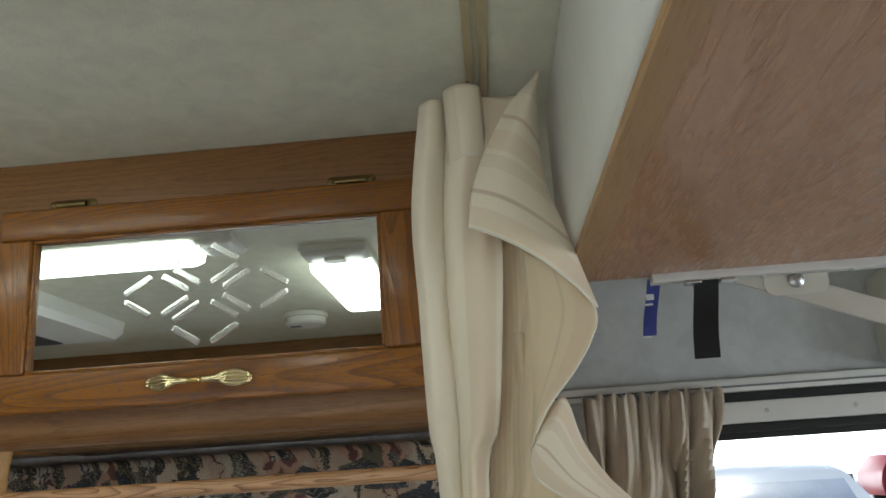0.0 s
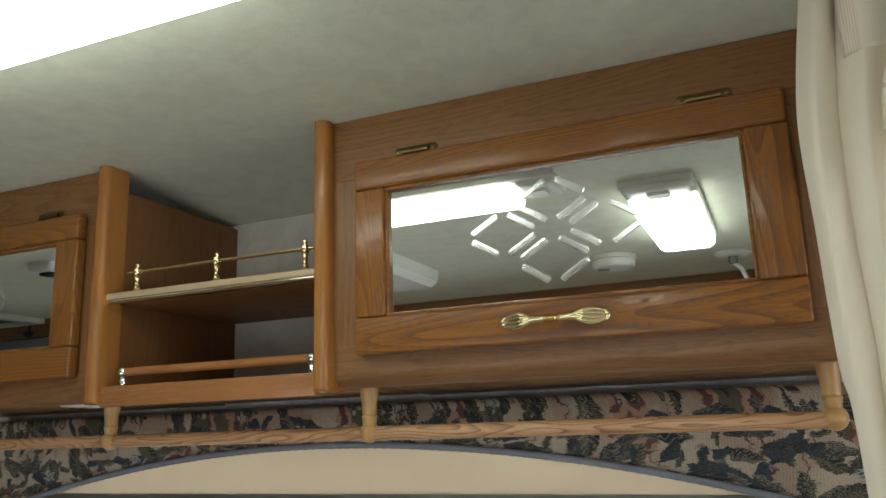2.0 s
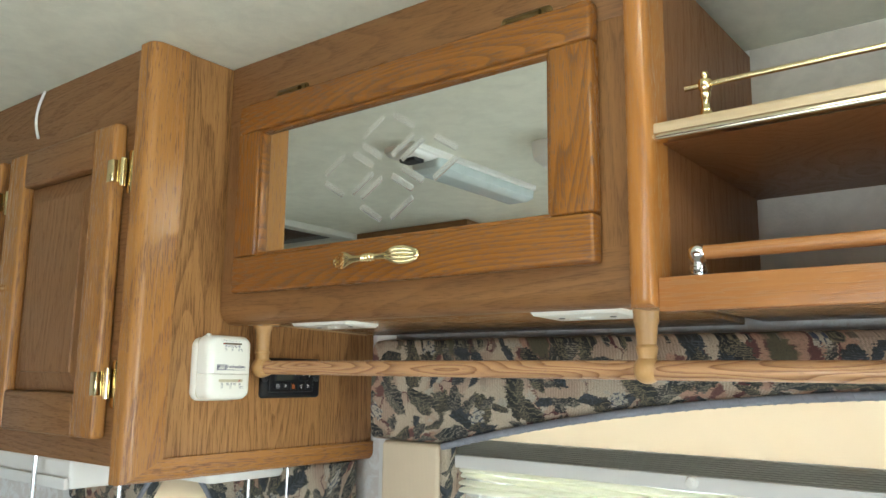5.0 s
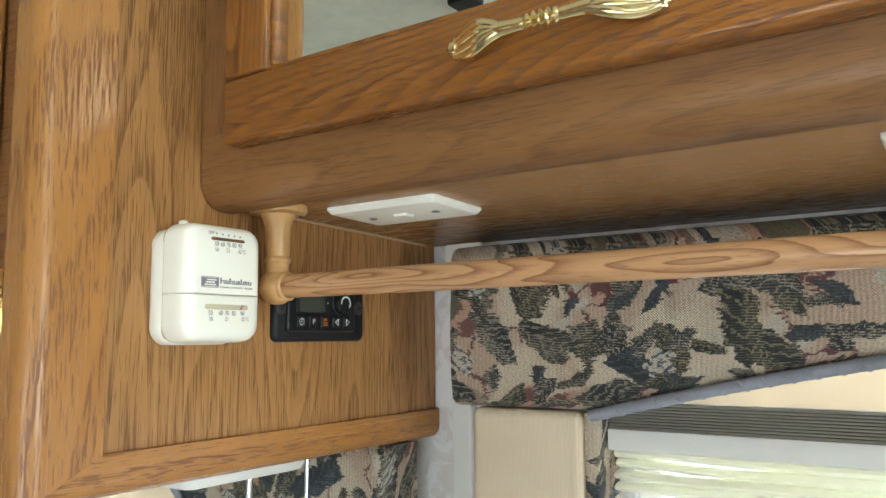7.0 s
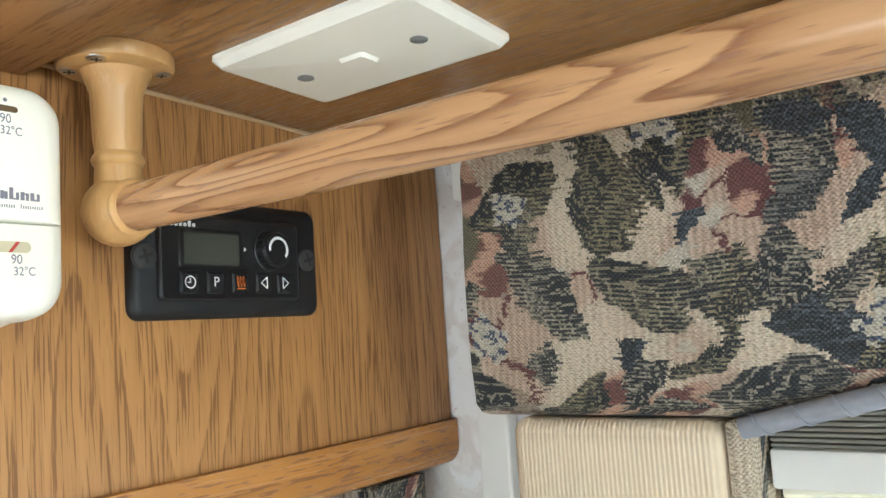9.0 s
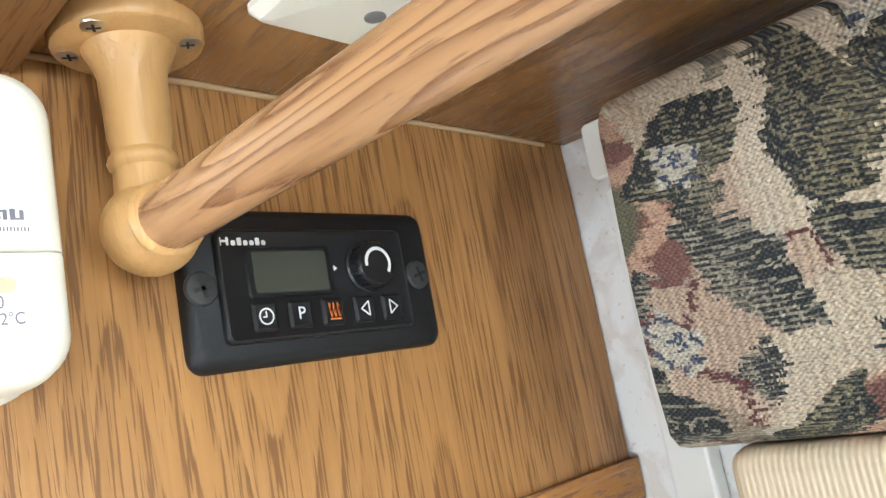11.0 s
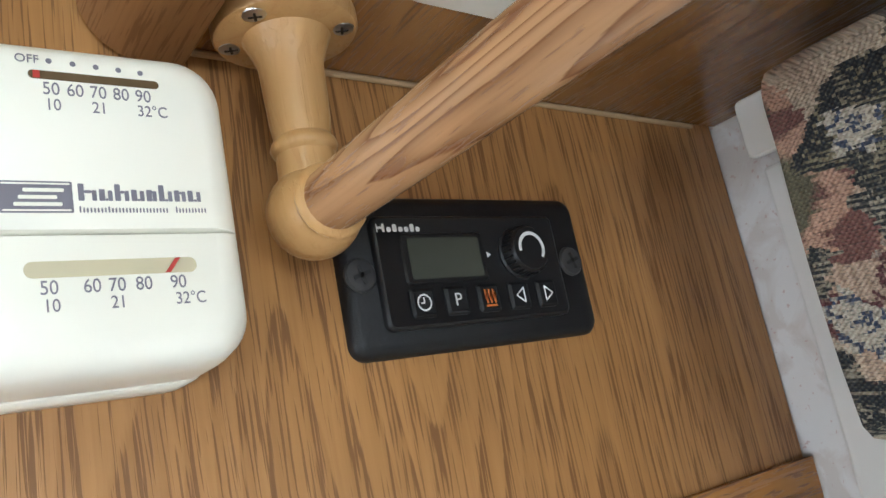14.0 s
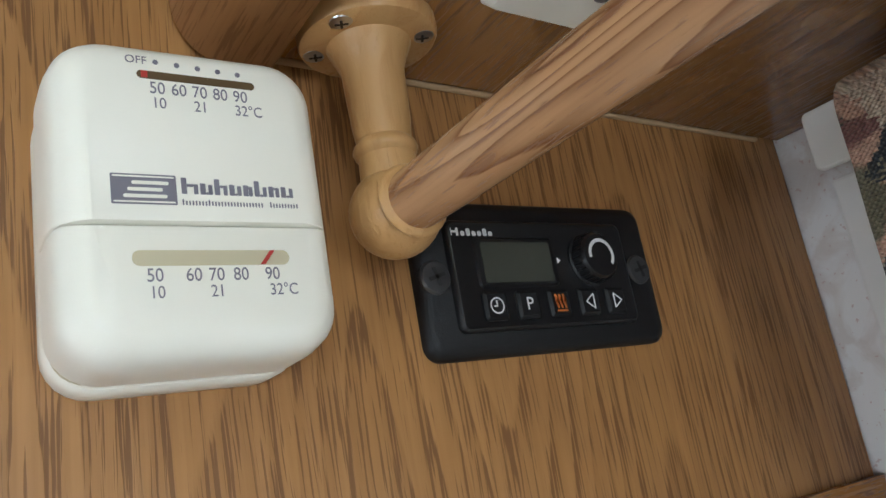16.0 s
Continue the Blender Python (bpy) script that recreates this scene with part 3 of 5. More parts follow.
W1 = (-1.385, -0.02, 0.86, 1.548)
W2 = (-2.36, -1.72, 0.95, 1.33)
W4 = (0.33, 1.15, 0.98, 1.555)
W3 = (-1.6, 0.1, 0.72, 1.38)
W5 = (-0.7, 1.1, 0.92, 1.6)
W6 = (-3.2, -2.5, 0.9, 1.4)
wall_with_openings("wall_street", "x", YN, 0.045, XR, 0.02, ZC - 0.02, [W1, W2], wall_vinyl, "white speckled vinyl wall with two windows")
wall_with_openings("wall_cab_side", "x", YN, 0.045, 0.02, XF, ZC - 0.02, [W4], felt, "grey felt lined cab wall with a side window")
wall_with_openings("wall_door_side", "x", YS, -0.045, XR, XF, ZC, [W3, W6], wall_vinyl, "white speckled vinyl wall with a wide window")
wall_with_openings("wall_front", "y", XF, 0.045, YS, YN, ZC, [W5], felt, "grey felt wall round the windscreen")
wall_with_openings("wall_rear", "y", XR, -0.045, YS, YN, ZC, [], wall_vinyl, "plain white vinyl rear wall")


def window(name, axis, at, hole, label, sash=0.022, mat=white_paint, out=1):
    a0, a1, z0, z1 = hole
    ob = empty(name, ((a0 + a1) / 2, at, z0) if axis == "x" else (at, (a0 + a1) / 2, z0), label, "window", kind="structure")

    def bx(p0, p1, q0, q1, d0, d1, bev=0.002):
        d0, d1 = sorted((at + out * d0, at + out * d1))
        return box(p0, p1, d0, d1, q0, q1, bev) if axis == "x" else box(d0, d1, p0, p1, q0, q1, bev)

    fr = bmesh.new()
    for p in ((a0, a0 + sash, z0, z1), (a1 - sash, a1, z0, z1), (a0 + sash, a1 - sash, z0, z0 + sash), (a0 + sash, a1 - sash, z1 - sash, z1)):
        join(fr, bx(*p, 0.008, 0.04))
    part("window_frame", fr, mat, ob)
    pane = part("pane", bx(a0 + sash - 0.003, a1 - sash + 0.003, z0 + sash - 0.003, z1 - sash + 0.003, 0.022, 0.026, 0), window_glass, ob, "clear glass", False)
    pane.visible_shadow = False
    return ob


window("window_1", "x", YN, W1, "white framed side window under a floral valance")
window("window_2", "x", YN, W2, "white framed galley window under a floral valance")
window("window_3", "x", YS, W3, "wide white framed window on the door side", out=-1)
window("window_4", "x", YN, W4, "cab side window with a black rubber seal", 0.012, rubber)
window("window_5", "y", XF, W5, "windscreen with a black rubber seal", 0.02, rubber)
# invented opening that holds the galley fill lamp
window("window_6", "x", YS, W6, "unseen white framed window added on the door side for fill light", out=-1)


# ---- overhead cabinets on the window wall ----
ZB, FY, DY = 1.594, 1.02, 1.0


def ease(t):
    t = min(max(t, 0), 1)
    return t * t * (3 - 2 * t)


def pull_handle(door, cx, cz):
    """Cast brass pull: a beaded grip that opens into cages of bent ribs at both ends."""
    bm = bmesh.new()
    grip = []
    for i in range(57):
        s = -0.028 + 0.056 * i / 56
        mid = 1 - ease((abs(s) - 0.006) / 0.006)
        r = 0.0036 + 0.0016 * mid * math.cos(s * 1500) + 0.0008 * ease((abs(s) - 0.014) / 0.012)
        grip.append((max(r, 0.002), s))
    join(bm, lathe([(0.0005, -0.0285)] + grip + [(0.0005, 0.0285)], Matrix.Translation((cx, DY - 0.0133, cz)) @ Matrix.Rotation(radians(90), 4, "Y"), 20))
    for side in (-1, 1):
        for k in (-1.0, -0.36, 0.36, 1.0):
            pts = []
            for i in range(15):
                q = i / 14
                along = 0.021 + (0.0405 - 0.003 * abs(k)) * q
                out = k * 0.0070 * math.sin(math.pi * 0.80 * q) ** 1.4
                pts.append((cx + side * along, DY - 0.0028 - 0.0105 * (1 - ease((q - 0.25) / 0.75)) - 0.0015 * math.sin(math.pi * q), cz + out))
            join(bm, tube(pts, 0.0033, 10))
            join(bm, lathe([(0, -0.0036), (0.0027, -0.0026), (0.0036, 0), (0.0027, 0.0026), (0, 0.0036)], Matrix.Translation(pts[-1]), 12))
        join(bm, lathe([(0, -0.004), (0.0034, -0.003), (0.0042, 0), (0.0034, 0.003), (0, 0.004)], Matrix.Translation((cx + side * 0.0605, DY - 0.0036, cz)), 14))
    return part("handle", bm, brass, door, "polished brass pull with caged ends")


def flap_hinge(door, cx, cz):
    m = on_y(FY)
    bm = slab(cx - 0.031, cx + 0.031, cz - 0.006, cz + 0.006, 0.0055, even((0, 0), (0, 0.001), (0.0012, 0.002)), m)
    join(bm, tube([(cx - 0.019, FY - 0.004, cz - 0.002), (cx + 0.019, FY - 0.004, cz - 0.002)], 0.0042, 12))
    for s in (-1, 1):
        join(bm, lathe([(0.003, 0), (0.0028, 0.0012), (0.0012, 0.0018)], Matrix.Translation((cx + s * 0.0255, FY - 0.002, cz)) @ Matrix.Rotation(radians(90), 4, "X"), 10))
    return part("hinge", bm, brass_old, door, "tarnished brass hinge")


def mirror_door(cab, x0, x1):
    """Oak frame with full-width rails, a silvered panel with cut bars, a brass pull and two hinges."""
    z0, z1, st = 1.624, 1.879, 0.0425
    mz0, mz1 = 1.671, 1.839
    bm = bmesh.new()
    join(bm, box(x0, x1, DY, FY - 0.001, mz1, z1, 0.004, 3))
    join(bm, box(x0, x1, DY, FY - 0.001, z0, mz0, 0.004, 3))
    nrail = len(bm.faces)
    join(bm, box(x0, x0 + st, DY + 0.0006, FY - 0.001, mz0 + 0.0004, mz1 - 0.0004, 0.003, 3))
    join(bm, box(x1 - st - 0.004, x1, DY + 0.0006, FY - 0.001, mz0 + 0.0004, mz1 - 0.0004, 0.003, 3))
    bm.faces.ensure_lookup_table()
    for f in bm.faces[nrail:]:
        f.material_index = 1
    door = part("door", bm, [oak_solid_x, oak_solid_z], cab, "orange oak door with a mirror panel")
    mx0, mx1 = x0 + st, x1 - st - 0.004
    # inner moulding
    mo = bmesh.new()
    for q in ((mx0, mx1, mz0, mz0 + 0.004), (mx0, mx1, mz1 - 0.004, mz1), (mx0, mx0 + 0.004, mz0 + 0.004, mz1 - 0.004), (mx1 - 0.004, mx1, mz0 + 0.004, mz1 - 0.004)):
        join(mo, box(q[0], q[1], DY + 0.005, DY + 0.016, q[2], q[3], 0.0015, 2))
    part("moulding", mo, oak_solid_x, door, "dark moulded inner edge")
    part("mirror_panel", box(mx0 + 0.001, mx1 - 0.001, DY + 0.012, DY + 0.016, mz0 + 0.001, mz1 - 0.001, 0), mirror, door, "silvered mirror with cut decoration", False)
    cx, cz = (mx0 + mx1) / 2, 1.757
    for ox, oz in ((-0.0615, 0), (0.0615, 0), (0, 0.0365), (0, -0.0365)):
        for sx in (-1, 1):
            for sz in (-1, 1):
                ang = math.atan2(-sx * sz * 0.029, 0.047)
                m = on_y(DY + 0.012) @ Matrix.Translation((cx + ox + sx * 0.0235, cz + oz + sz * 0.0145, 0)) @ Matrix.Rotation(ang, 4, "Z")
                part("cut_bar", slab(-0.0195, 0.0195, -0.0042, 0.0042, 0.0028, even((0, 0), (0.0018, 0.00016)), m, 5), etch, door, "", False)
    pull_handle(door, (x0 + x1) / 2 - 0.003, 1.6485)
    flap_hinge(door, x0 + 0.083, 1.889)
    flap_hinge(door, x1 - 0.082, 1.889)
    return door


def under_z(y):
    """Height of the cabinets' underside, which falls a little towards the wall."""
    return 1.5937 - 0.030 * (y - 1.05)


def overhead_cabinet(x0, x1, d0, d1, label):
    cab = empty("overhead_cabinet", ((x0 + x1) / 2, (FY + YN) / 2, ZB), label, "cabinet", "overhead cabinets")
    part("top_rail", box(x0, x1, FY, FY + 0.018, 1.862, ZC - 0.001, 0.001), oak_panel_x, cab)
    lower = lambda c, d: c.y < FY + 0.005 and c.z < ZB + 0.005 and abs(d.x) > 0.9
    part("bottom_rail", box(x0, x1, FY, FY + 0.030, ZB - 0.008, 1.640, 0.022, 6, lower), oak_panel_x, cab)
    part("stile", box(x0, d0 + 0.02, FY + 0.0005, FY + 0.018, 1.640, 1.862, 0), oak_panel_z, cab, smooth=False)
    part("stile", box(d1 - 0.02, x1, FY + 0.0005, FY + 0.018, 1.640, 1.862, 0), oak_panel_z, cab, smooth=False)
    bm = box(x0, x1, FY + 0.030, YN - 0.002, -0.006, 0.006, 0.001)
    for v in bm.verts:
        v.co.z += under_z(v.co.y) + 0.006
    part("bottom_panel", bm, oak_bottom, cab, "glossy oak underside")
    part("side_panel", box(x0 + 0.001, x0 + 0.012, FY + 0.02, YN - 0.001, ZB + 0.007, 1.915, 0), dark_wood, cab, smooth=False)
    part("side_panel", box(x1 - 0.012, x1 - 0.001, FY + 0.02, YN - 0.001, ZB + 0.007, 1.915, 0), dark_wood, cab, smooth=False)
    mirror_door(cab, d0, d1)
    return cab


overhead_cabinet(-0.577, 0.05, -0.535, -0.009, "oak overhead cabinet with a mirror door beside the curtain")
overhead_cabinet(-1.598, -0.996, -1.5525, -1.0265, "oak overhead cabinet with a mirror door beside the tall cabinet")


# ---- open shelf between the cabinets ----
shelf = empty("open_shelf_unit", (-0.787, 1.17, ZB), "open oak shelf niche with a brass gallery rail", "shelf")
nose = lambda c, d: c.y < 1.005 and (abs(d.z) > 0.9 or c.z < 1.6)
for xa, xb in ((-0.996, -0.972), (-0.600, -0.577)):
    part("post", box(xa, xb, DY, 1.045, ZB - 0.012, ZC - 0.001, 0.010, 5, nose), oak_post, shelf, "rounded oak upright")
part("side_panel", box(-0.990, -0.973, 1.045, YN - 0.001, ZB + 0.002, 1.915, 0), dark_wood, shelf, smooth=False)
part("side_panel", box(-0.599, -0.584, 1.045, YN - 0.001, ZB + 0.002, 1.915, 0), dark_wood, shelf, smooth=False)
part("back_panel", box(-0.973, -0.599, YN - 0.008, YN - 0.001, ZB + 0.002, 1.9235, 0), niche_wall, shelf, "grey mottled vinyl back", False)
part("bottom_board", box(-0.972, -0.600, 1.0305, YN - 0.0085, ZB - 0.006, ZB + 0.012, 0.001), oak_bottom, shelf)
part("front_rail", box(-0.972, -0.600, 1.012, 1.030, 1.578, 1.608, 0.002), oak_rail, shelf, "smooth reddish oak rail")
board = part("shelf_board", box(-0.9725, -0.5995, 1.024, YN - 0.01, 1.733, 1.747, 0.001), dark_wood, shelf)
part("edge_lip", box(-0.9725, -0.5995, 1.013, 1.024, 1.7375, 1.7475, 0.0035, 4, lambda c, d: c.y < 1.016 and c.z > 1.74 and abs(d.x) > 0.9), lip_wood, board, "pale oak edge lip")
part("edge_strip", box(-0.9725, -0.5995, 1.0122, 1.024, 1.7305, 1.7372, 0.0025, 3, lambda c, d: c.y < 1.016 and abs(d.x) > 0.9), gold_trim, board, "shiny gilt edge strip")
zs = 1.747
gal = part("gallery_rail", tube([(-0.948, 1.03, 1.779), (-0.600, 1.03, 1.779)], 0.0026, 12), brass, shelf, "thin polished brass rail")
spin = [(0.0088, 0), (0.0088, 0.0015), (0.0070, 0.003), (0.0066, 0.0045), (0.0046, 0.007), (0.0050, 0.0085), (0.0036, 0.011), (0.0034, 0.015), (0.0042, 0.021), (0.0052, 0.0235), (0.0040, 0.0255), (0.0056, 0.028), (0.0062, 0.032), (0.0056, 0.036), (0.0025, 0.038), (0.0036, 0.041), (0.0030, 0.0435), (0.0, 0.045)]
for x in (-0.930, -0.780, -0.629):
    part("gallery_spindle", lathe(spin, Matrix.Translation((x, 1.03, zs)), 16), brass, shelf, "turned brass spindle")
part("guard_bar", tube([(-0.940, 1.024, 1.628), (-0.612, 1.024, 1.628)], 0.0062, 16), oak_rail, shelf, "turned oak guard bar")
knobp = [(0.0095, 0), (0.0095, 0.0015), (0.006, 0.003), (0.0085, 0.0045), (0.006, 0.006), (0.0082, 0.0075), (0.0056, 0.009), (0.0076, 0.0105), (0.0052, 0.012)]
knobp += [(0.0088 * math.cos(radians(a)), 0.0205 + 0.0088 * math.sin(radians(a))) for a in range(-50, 90, 14)] + [(0, 0.0293)]
for x in (-0.940, -0.612):
    part("bar_bracket", lathe(knobp, Matrix.Translation((x, 1.024, 1.607)), 20), chrome, shelf, "chrome ball bracket")


# ---- hanging rod on turned brackets ----
rod = empty("hanging_rod", (-0.78, 1.063, 1.5), "oak hanging rod on turned maple brackets under the cabinets", "rod")
RZ = 1.5292


def rod_y(x):
    return 1.0752


part("pole", tube([(-1.572 + 0.0786 * i, rod_y(-1.572 + 0.0786 * i), RZ - 0.00008 * i) for i in range(21)], 0.0094, 24), oak_rod, rod, "varnished oak pole with dark grain")
for x in (-1.573, -1.011, -0.556, 0.0):
    RY = rod_y(x)
    end = x < -1.5
    k = 1.0 if end else 1.04
    br_r = 0.0142 if end else 0.0136
    base_z = 1.5930 if end else 1.587
    drop = base_z - RZ
    pr = [(0.0228, 0), (0.0228, 0.0045), (0.0222, 0.0058), (0.0210, 0.0064), (0.0138, 0.0070)] if end else [(0.0125, 0), (0.0125, 0.003), (0.0118, 0.006)]
    pr += [(0.0118 * k, 0.0115), (0.0102 * k, 0.016), (0.0094 * k, drop - 0.0290), (0.0087 * k, drop - 0.0235), (0.0098 * k, drop - 0.0220), (0.0103 * k, drop - 0.0205), (0.0098 * k, drop - 0.0190), (0.0089 * k, drop - 0.0180 + (0 if end else 0.004))]
    pr += [(br_r * math.sin(radians(a)), drop - br_r * math.cos(radians(a))) for a in range(40, 180, 10)] + [(0, drop + br_r)]
    br = part("bracket", lathe(pr, down_z(base_z) @ Matrix.Translation((x, -RY, 0)), 32), maple, rod, "turned maple bracket")
    for s in (-1, 1):
        if not end or s < 0:
            continue
        part("collar", lathe([(0.0095, 0.0), (0.0112, 0.0), (0.0116, 0.001), (0.0110, 0.002), (0.0096, 0.0026)], Matrix.Translation((x + s * 0.0105, RY, RZ)) @ Matrix.Rotation(radians(90 * s), 4, "Y"), 24), maple, br)
    for q in range(4 if end else 0):
        a = radians((55, 125, 235, 305)[q])
        sm = down_z(base_z - 0.0062) @ Matrix.Translation((x + 0.0175 * math.cos(a), -RY + 0.0175 * math.sin(a), 0))
        sc = lathe([(0.0040, 0), (0.0038, 0.0005), (0.0020, 0.0009), (0, 0.001)], sm, 12)
        part("screw", sc, steel, br)
        for r in (0.5, 0.5 + math.pi / 2):
            part("cross_slot", slab(-0.0021, 0.0021, -0.00042, 0.00042, 0.0002, even((0, 0.0006), (0, 0.0011)), sm @ Matrix.Rotation(r, 4, "Z"), 1), rubber, br)


# ---- tall galley cabinet with the controls on its side ----
tall = empty("tall_cabinet", (-2.1, 1.1, 1.386), "oak galley wall cabinet with a raised panel door", "cabinet")
PX = -1.6
part("side_panel", box(PX - 0.014, PX, 0.945, YN - 0.002, 1.404, ZC - 0.001, 0), oak_panel, tall, "oak veneer side with open grain", False)
rd = lambda c, d: c.x > PX - 0.01 and (abs(d.z) > 0.9 or abs(d.x) < 0.1)


def mitred(x0, x1, y0, y1, z0, z1, shift, round_edge, radius):
    """A square bar whose lower front end is cut on the slant, with one long edge rounded over."""
    bm = box(x0, x1, y0, y1, z0, z1, 0)
    for v in bm.verts:
        shift(v.co)
    es = [e for e in bm.edges if round_edge((e.verts[0].co + e.verts[1].co) / 2)]
    bmesh.ops.bevel(bm, geom=es, offset=radius, segments=6, profile=0.5, affect="EDGES")
    return bm


def stile_cut(c):
    if c.z < 1.5 and c.y > 0.92:
        c.z = 1.415


def trim_cut(c):
    if c.y < 1.1 and c.z > 1.40:
        c.y = 0.946


part("front_stile", mitred(PX - 0.026, PX + 0.005, 0.893, 0.946, 1.386, ZC - 0.001, stile_cut, lambda c: c.y < 0.895 and c.x > PX and c.z > 1.45, 0.014), oak_trim_z, tall, "rounded solid oak corner trim")
part("bottom_trim", mitred(PX - 0.026, PX + 0.005, 0.8934, YN - 0.002, 1.386, 1.415, trim_cut, lambda c: c.z < 1.39 and c.x > PX and c.y > 0.95, 0.012), oak_trim_y, tall, "rounded solid oak bottom trim")
part("face_frame", box(-2.62, PX - 0.026, 0.902, 0.920, 1.405, ZC - 0.001, 0), oak_panel_x, tall, smooth=False)
part("bottom_panel", box(-2.62, PX - 0.02, 0.920, YN - 0.002, 1.402, 1.414, 0.001), oak_bottom, tall)
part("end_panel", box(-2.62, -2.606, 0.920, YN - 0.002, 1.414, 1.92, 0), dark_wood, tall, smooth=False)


def raised_door(x0, x1, z0, z1):
    w = 0.055
    bm = bmesh.new()
    for q in ((x0, x0 + w, z0, z1), (x1 - w, x1, z0, z1)):
        join(bm, box(q[0], q[1], 0.882, 0.901, q[2], q[3], 0.005, 3))
    k = len(bm.faces)
    for q in ((z0, z0 + w), (z1 - w, z1)):
        join(bm, box(x0 + w - 0.001, x1 - w + 0.001, 0.8826, 0.901, q[0], q[1], 0.004, 3))
    bm.faces.ensure_lookup_table()
    for f in bm.faces[k:]:
        f.material_index = 1
    door = part("door", bm, [oak_trim_z, oak_panel_x], tall, "closed oak door with a raised panel")
    part("raised_panel", slab(x0 + w, x1 - w, z0 + w, z1 - w, 0.001, even((0, 0), (0.001, 0.003), (0.026, 0.010), (0.027, 0.012)), on_y(0.900), 2), oak_panel_z, door, "flat raised field of oak veneer")
    for zc in (z0 + 0.068, z1 - 0.066):
        hg = slab(x1 + 0.004, x1 + 0.016, zc - 0.030, zc + 0.030, 0.005, even((0, 0), (0, 0.001), (0.001, 0.0018)), on_y(0.902))
        join(hg, tube([(x1 + 0.003, 0.895, zc - 0.019), (x1 + 0.003, 0.895, zc + 0.019)], 0.0045, 12))
        join(hg, box(x1 - 0.012, x1 + 0.002, 0.881, 0.890, zc - 0.015, zc + 0.015, 0.001))
        part("hinge", hg, brass, door, "brass wrap hinge")
    part("knob", lathe([(0.006, 0), (0.005, 0.01), (0.011, 0.016), (0.013, 0.021), (0.009, 0.026), (0, 0.027)], Matrix.Translation((x0 + 0.02, 0.882, (z0 + z1) / 2)) @ Matrix.Rotation(radians(90), 4, "X"), 20), brass, door, "round brass knob")


raised_door(-1.962, -1.655, 1.438, 1.846)
raised_door(-2.30, -1.992, 1.438, 1.846)
cable = tagged(part("cable", tube([(-1.905 - 0.012 * math.sin(i / 10 * 2.6), 0.899 - 0.004 * math.sin(i / 10 * 3), 1.948 - 0.075 * i / 10) for i in range(11)], 0.0022, 8), white_plastic), "thin white cable hanging from the ceiling on the cabinet face", "cable")


tagged(part("caulk_bead", tube([(PX + 0.0010, 1.050 + 0.029 * i, under_z(1.050 + 0.029 * i) - 0.0006) for i in range(10)], 0.0013, 8), caulk), "thin pale caulk bead under the cabinet", "caulk")


# ---- room thermostat ----
th = empty("thermostat", (PX, 1.006, 1.478), "ivory plastic room thermostat with two scales on an oak panel", "thermostat")
M = on_x(PX)
T = M @ Matrix.Translation((0.001, 0.0013, 0))
part("base", slab(0.9785, 1.0445, 1.4836, 1.566, 0.012, even((0.001, 0), (0, 0.002), (0, 0.012), (0.001, 0.0135)), T), ivory, th)
# the seam is plain ivory; its shade is put in as a tan sheet
part("gap", slab(0.9795, 1.0455, 1.4858, 1.5672, 0.009, even((0, 0.0130), (0, 0.0150)), T), ivory_slot, th, "tan sheet standing for shade in the parting gap")
hi = [(0.0015, 0.0015, 0.0, 0.0015, 0.0142), (0, 0, 0, 0, 0.0160), (0.0001, 0.0001, 0.0, 0.0002, 0.028), (0.0008, 0.0008, 0.0, 0.0010, 0.0345), (0.0022, 0.0022, 0.0001, 0.0024, 0.0375), (0.0048, 0.0048, 0.0003, 0.0046, 0.0395), (0.0085, 0.0085, 0.0006, 0.0075, 0.0405)]
lo = [(a, b, t, c, h) for a, b, c, t, h in hi]
part("upper_cover", slab(0.9780, 1.0468, 1.51865, 1.5688, (0.001, 0.001, 0.013, 0.013), hi, T, 8), ivory, th, "smooth ivory cover")
part("lower_cover", slab(0.9780, 1.0468, 1.4848, 1.5184, (0.013, 0.013, 0.001, 0.001), lo, T, 8), ivory, th, "smooth ivory cover")
part("lever", slab(-0.0035, 0.0035, -0.0025, 0.0025, 0.002, even((0, -0.002), (0, 0.0016), (0.001, 0.0025)), Matrix.Translation((PX + 0.022, 0.990, 1.5695)), 4), ivory, th)
F = PX + 0.0405
face = on_x(F) @ Matrix.Translation((0.001, 0.0013, 0))
part("slot", slab(0.9985, 1.0285, 1.5566, 1.5588, 0.0011, even((0, -0.002), (0, 0.0001)), face), slot_dark, th, "narrow setting slot")
part("slot", slab(0.9945, 1.0325, 1.5080, 1.5118, 0.0018, even((0, -0.001), (0, 0.0001)), face), ivory_slot, th, "tan thermometer slot")
part("pointer", box(F, F + 0.0004, 1.0005, 1.002, 1.5581, 1.5599, 0), red, th, "red pointer", False)
bm = box(F, F + 0.0004, 1.0272, 1.0284, 1.5094, 1.5130, 0)
for v in bm.verts:
    v.co.y += (v.co.z - 1.5113) * 0.75
part("pointer", bm, red, th, "slanted red pointer", False)


def print_on(text, y, z, size, parent=th, mat=ink, name="numeral", squeeze=1.0):
    return letters(text, size, mat, parent, face @ Matrix.Translation((y, z, 0.0001)), name, squeeze=squeeze)


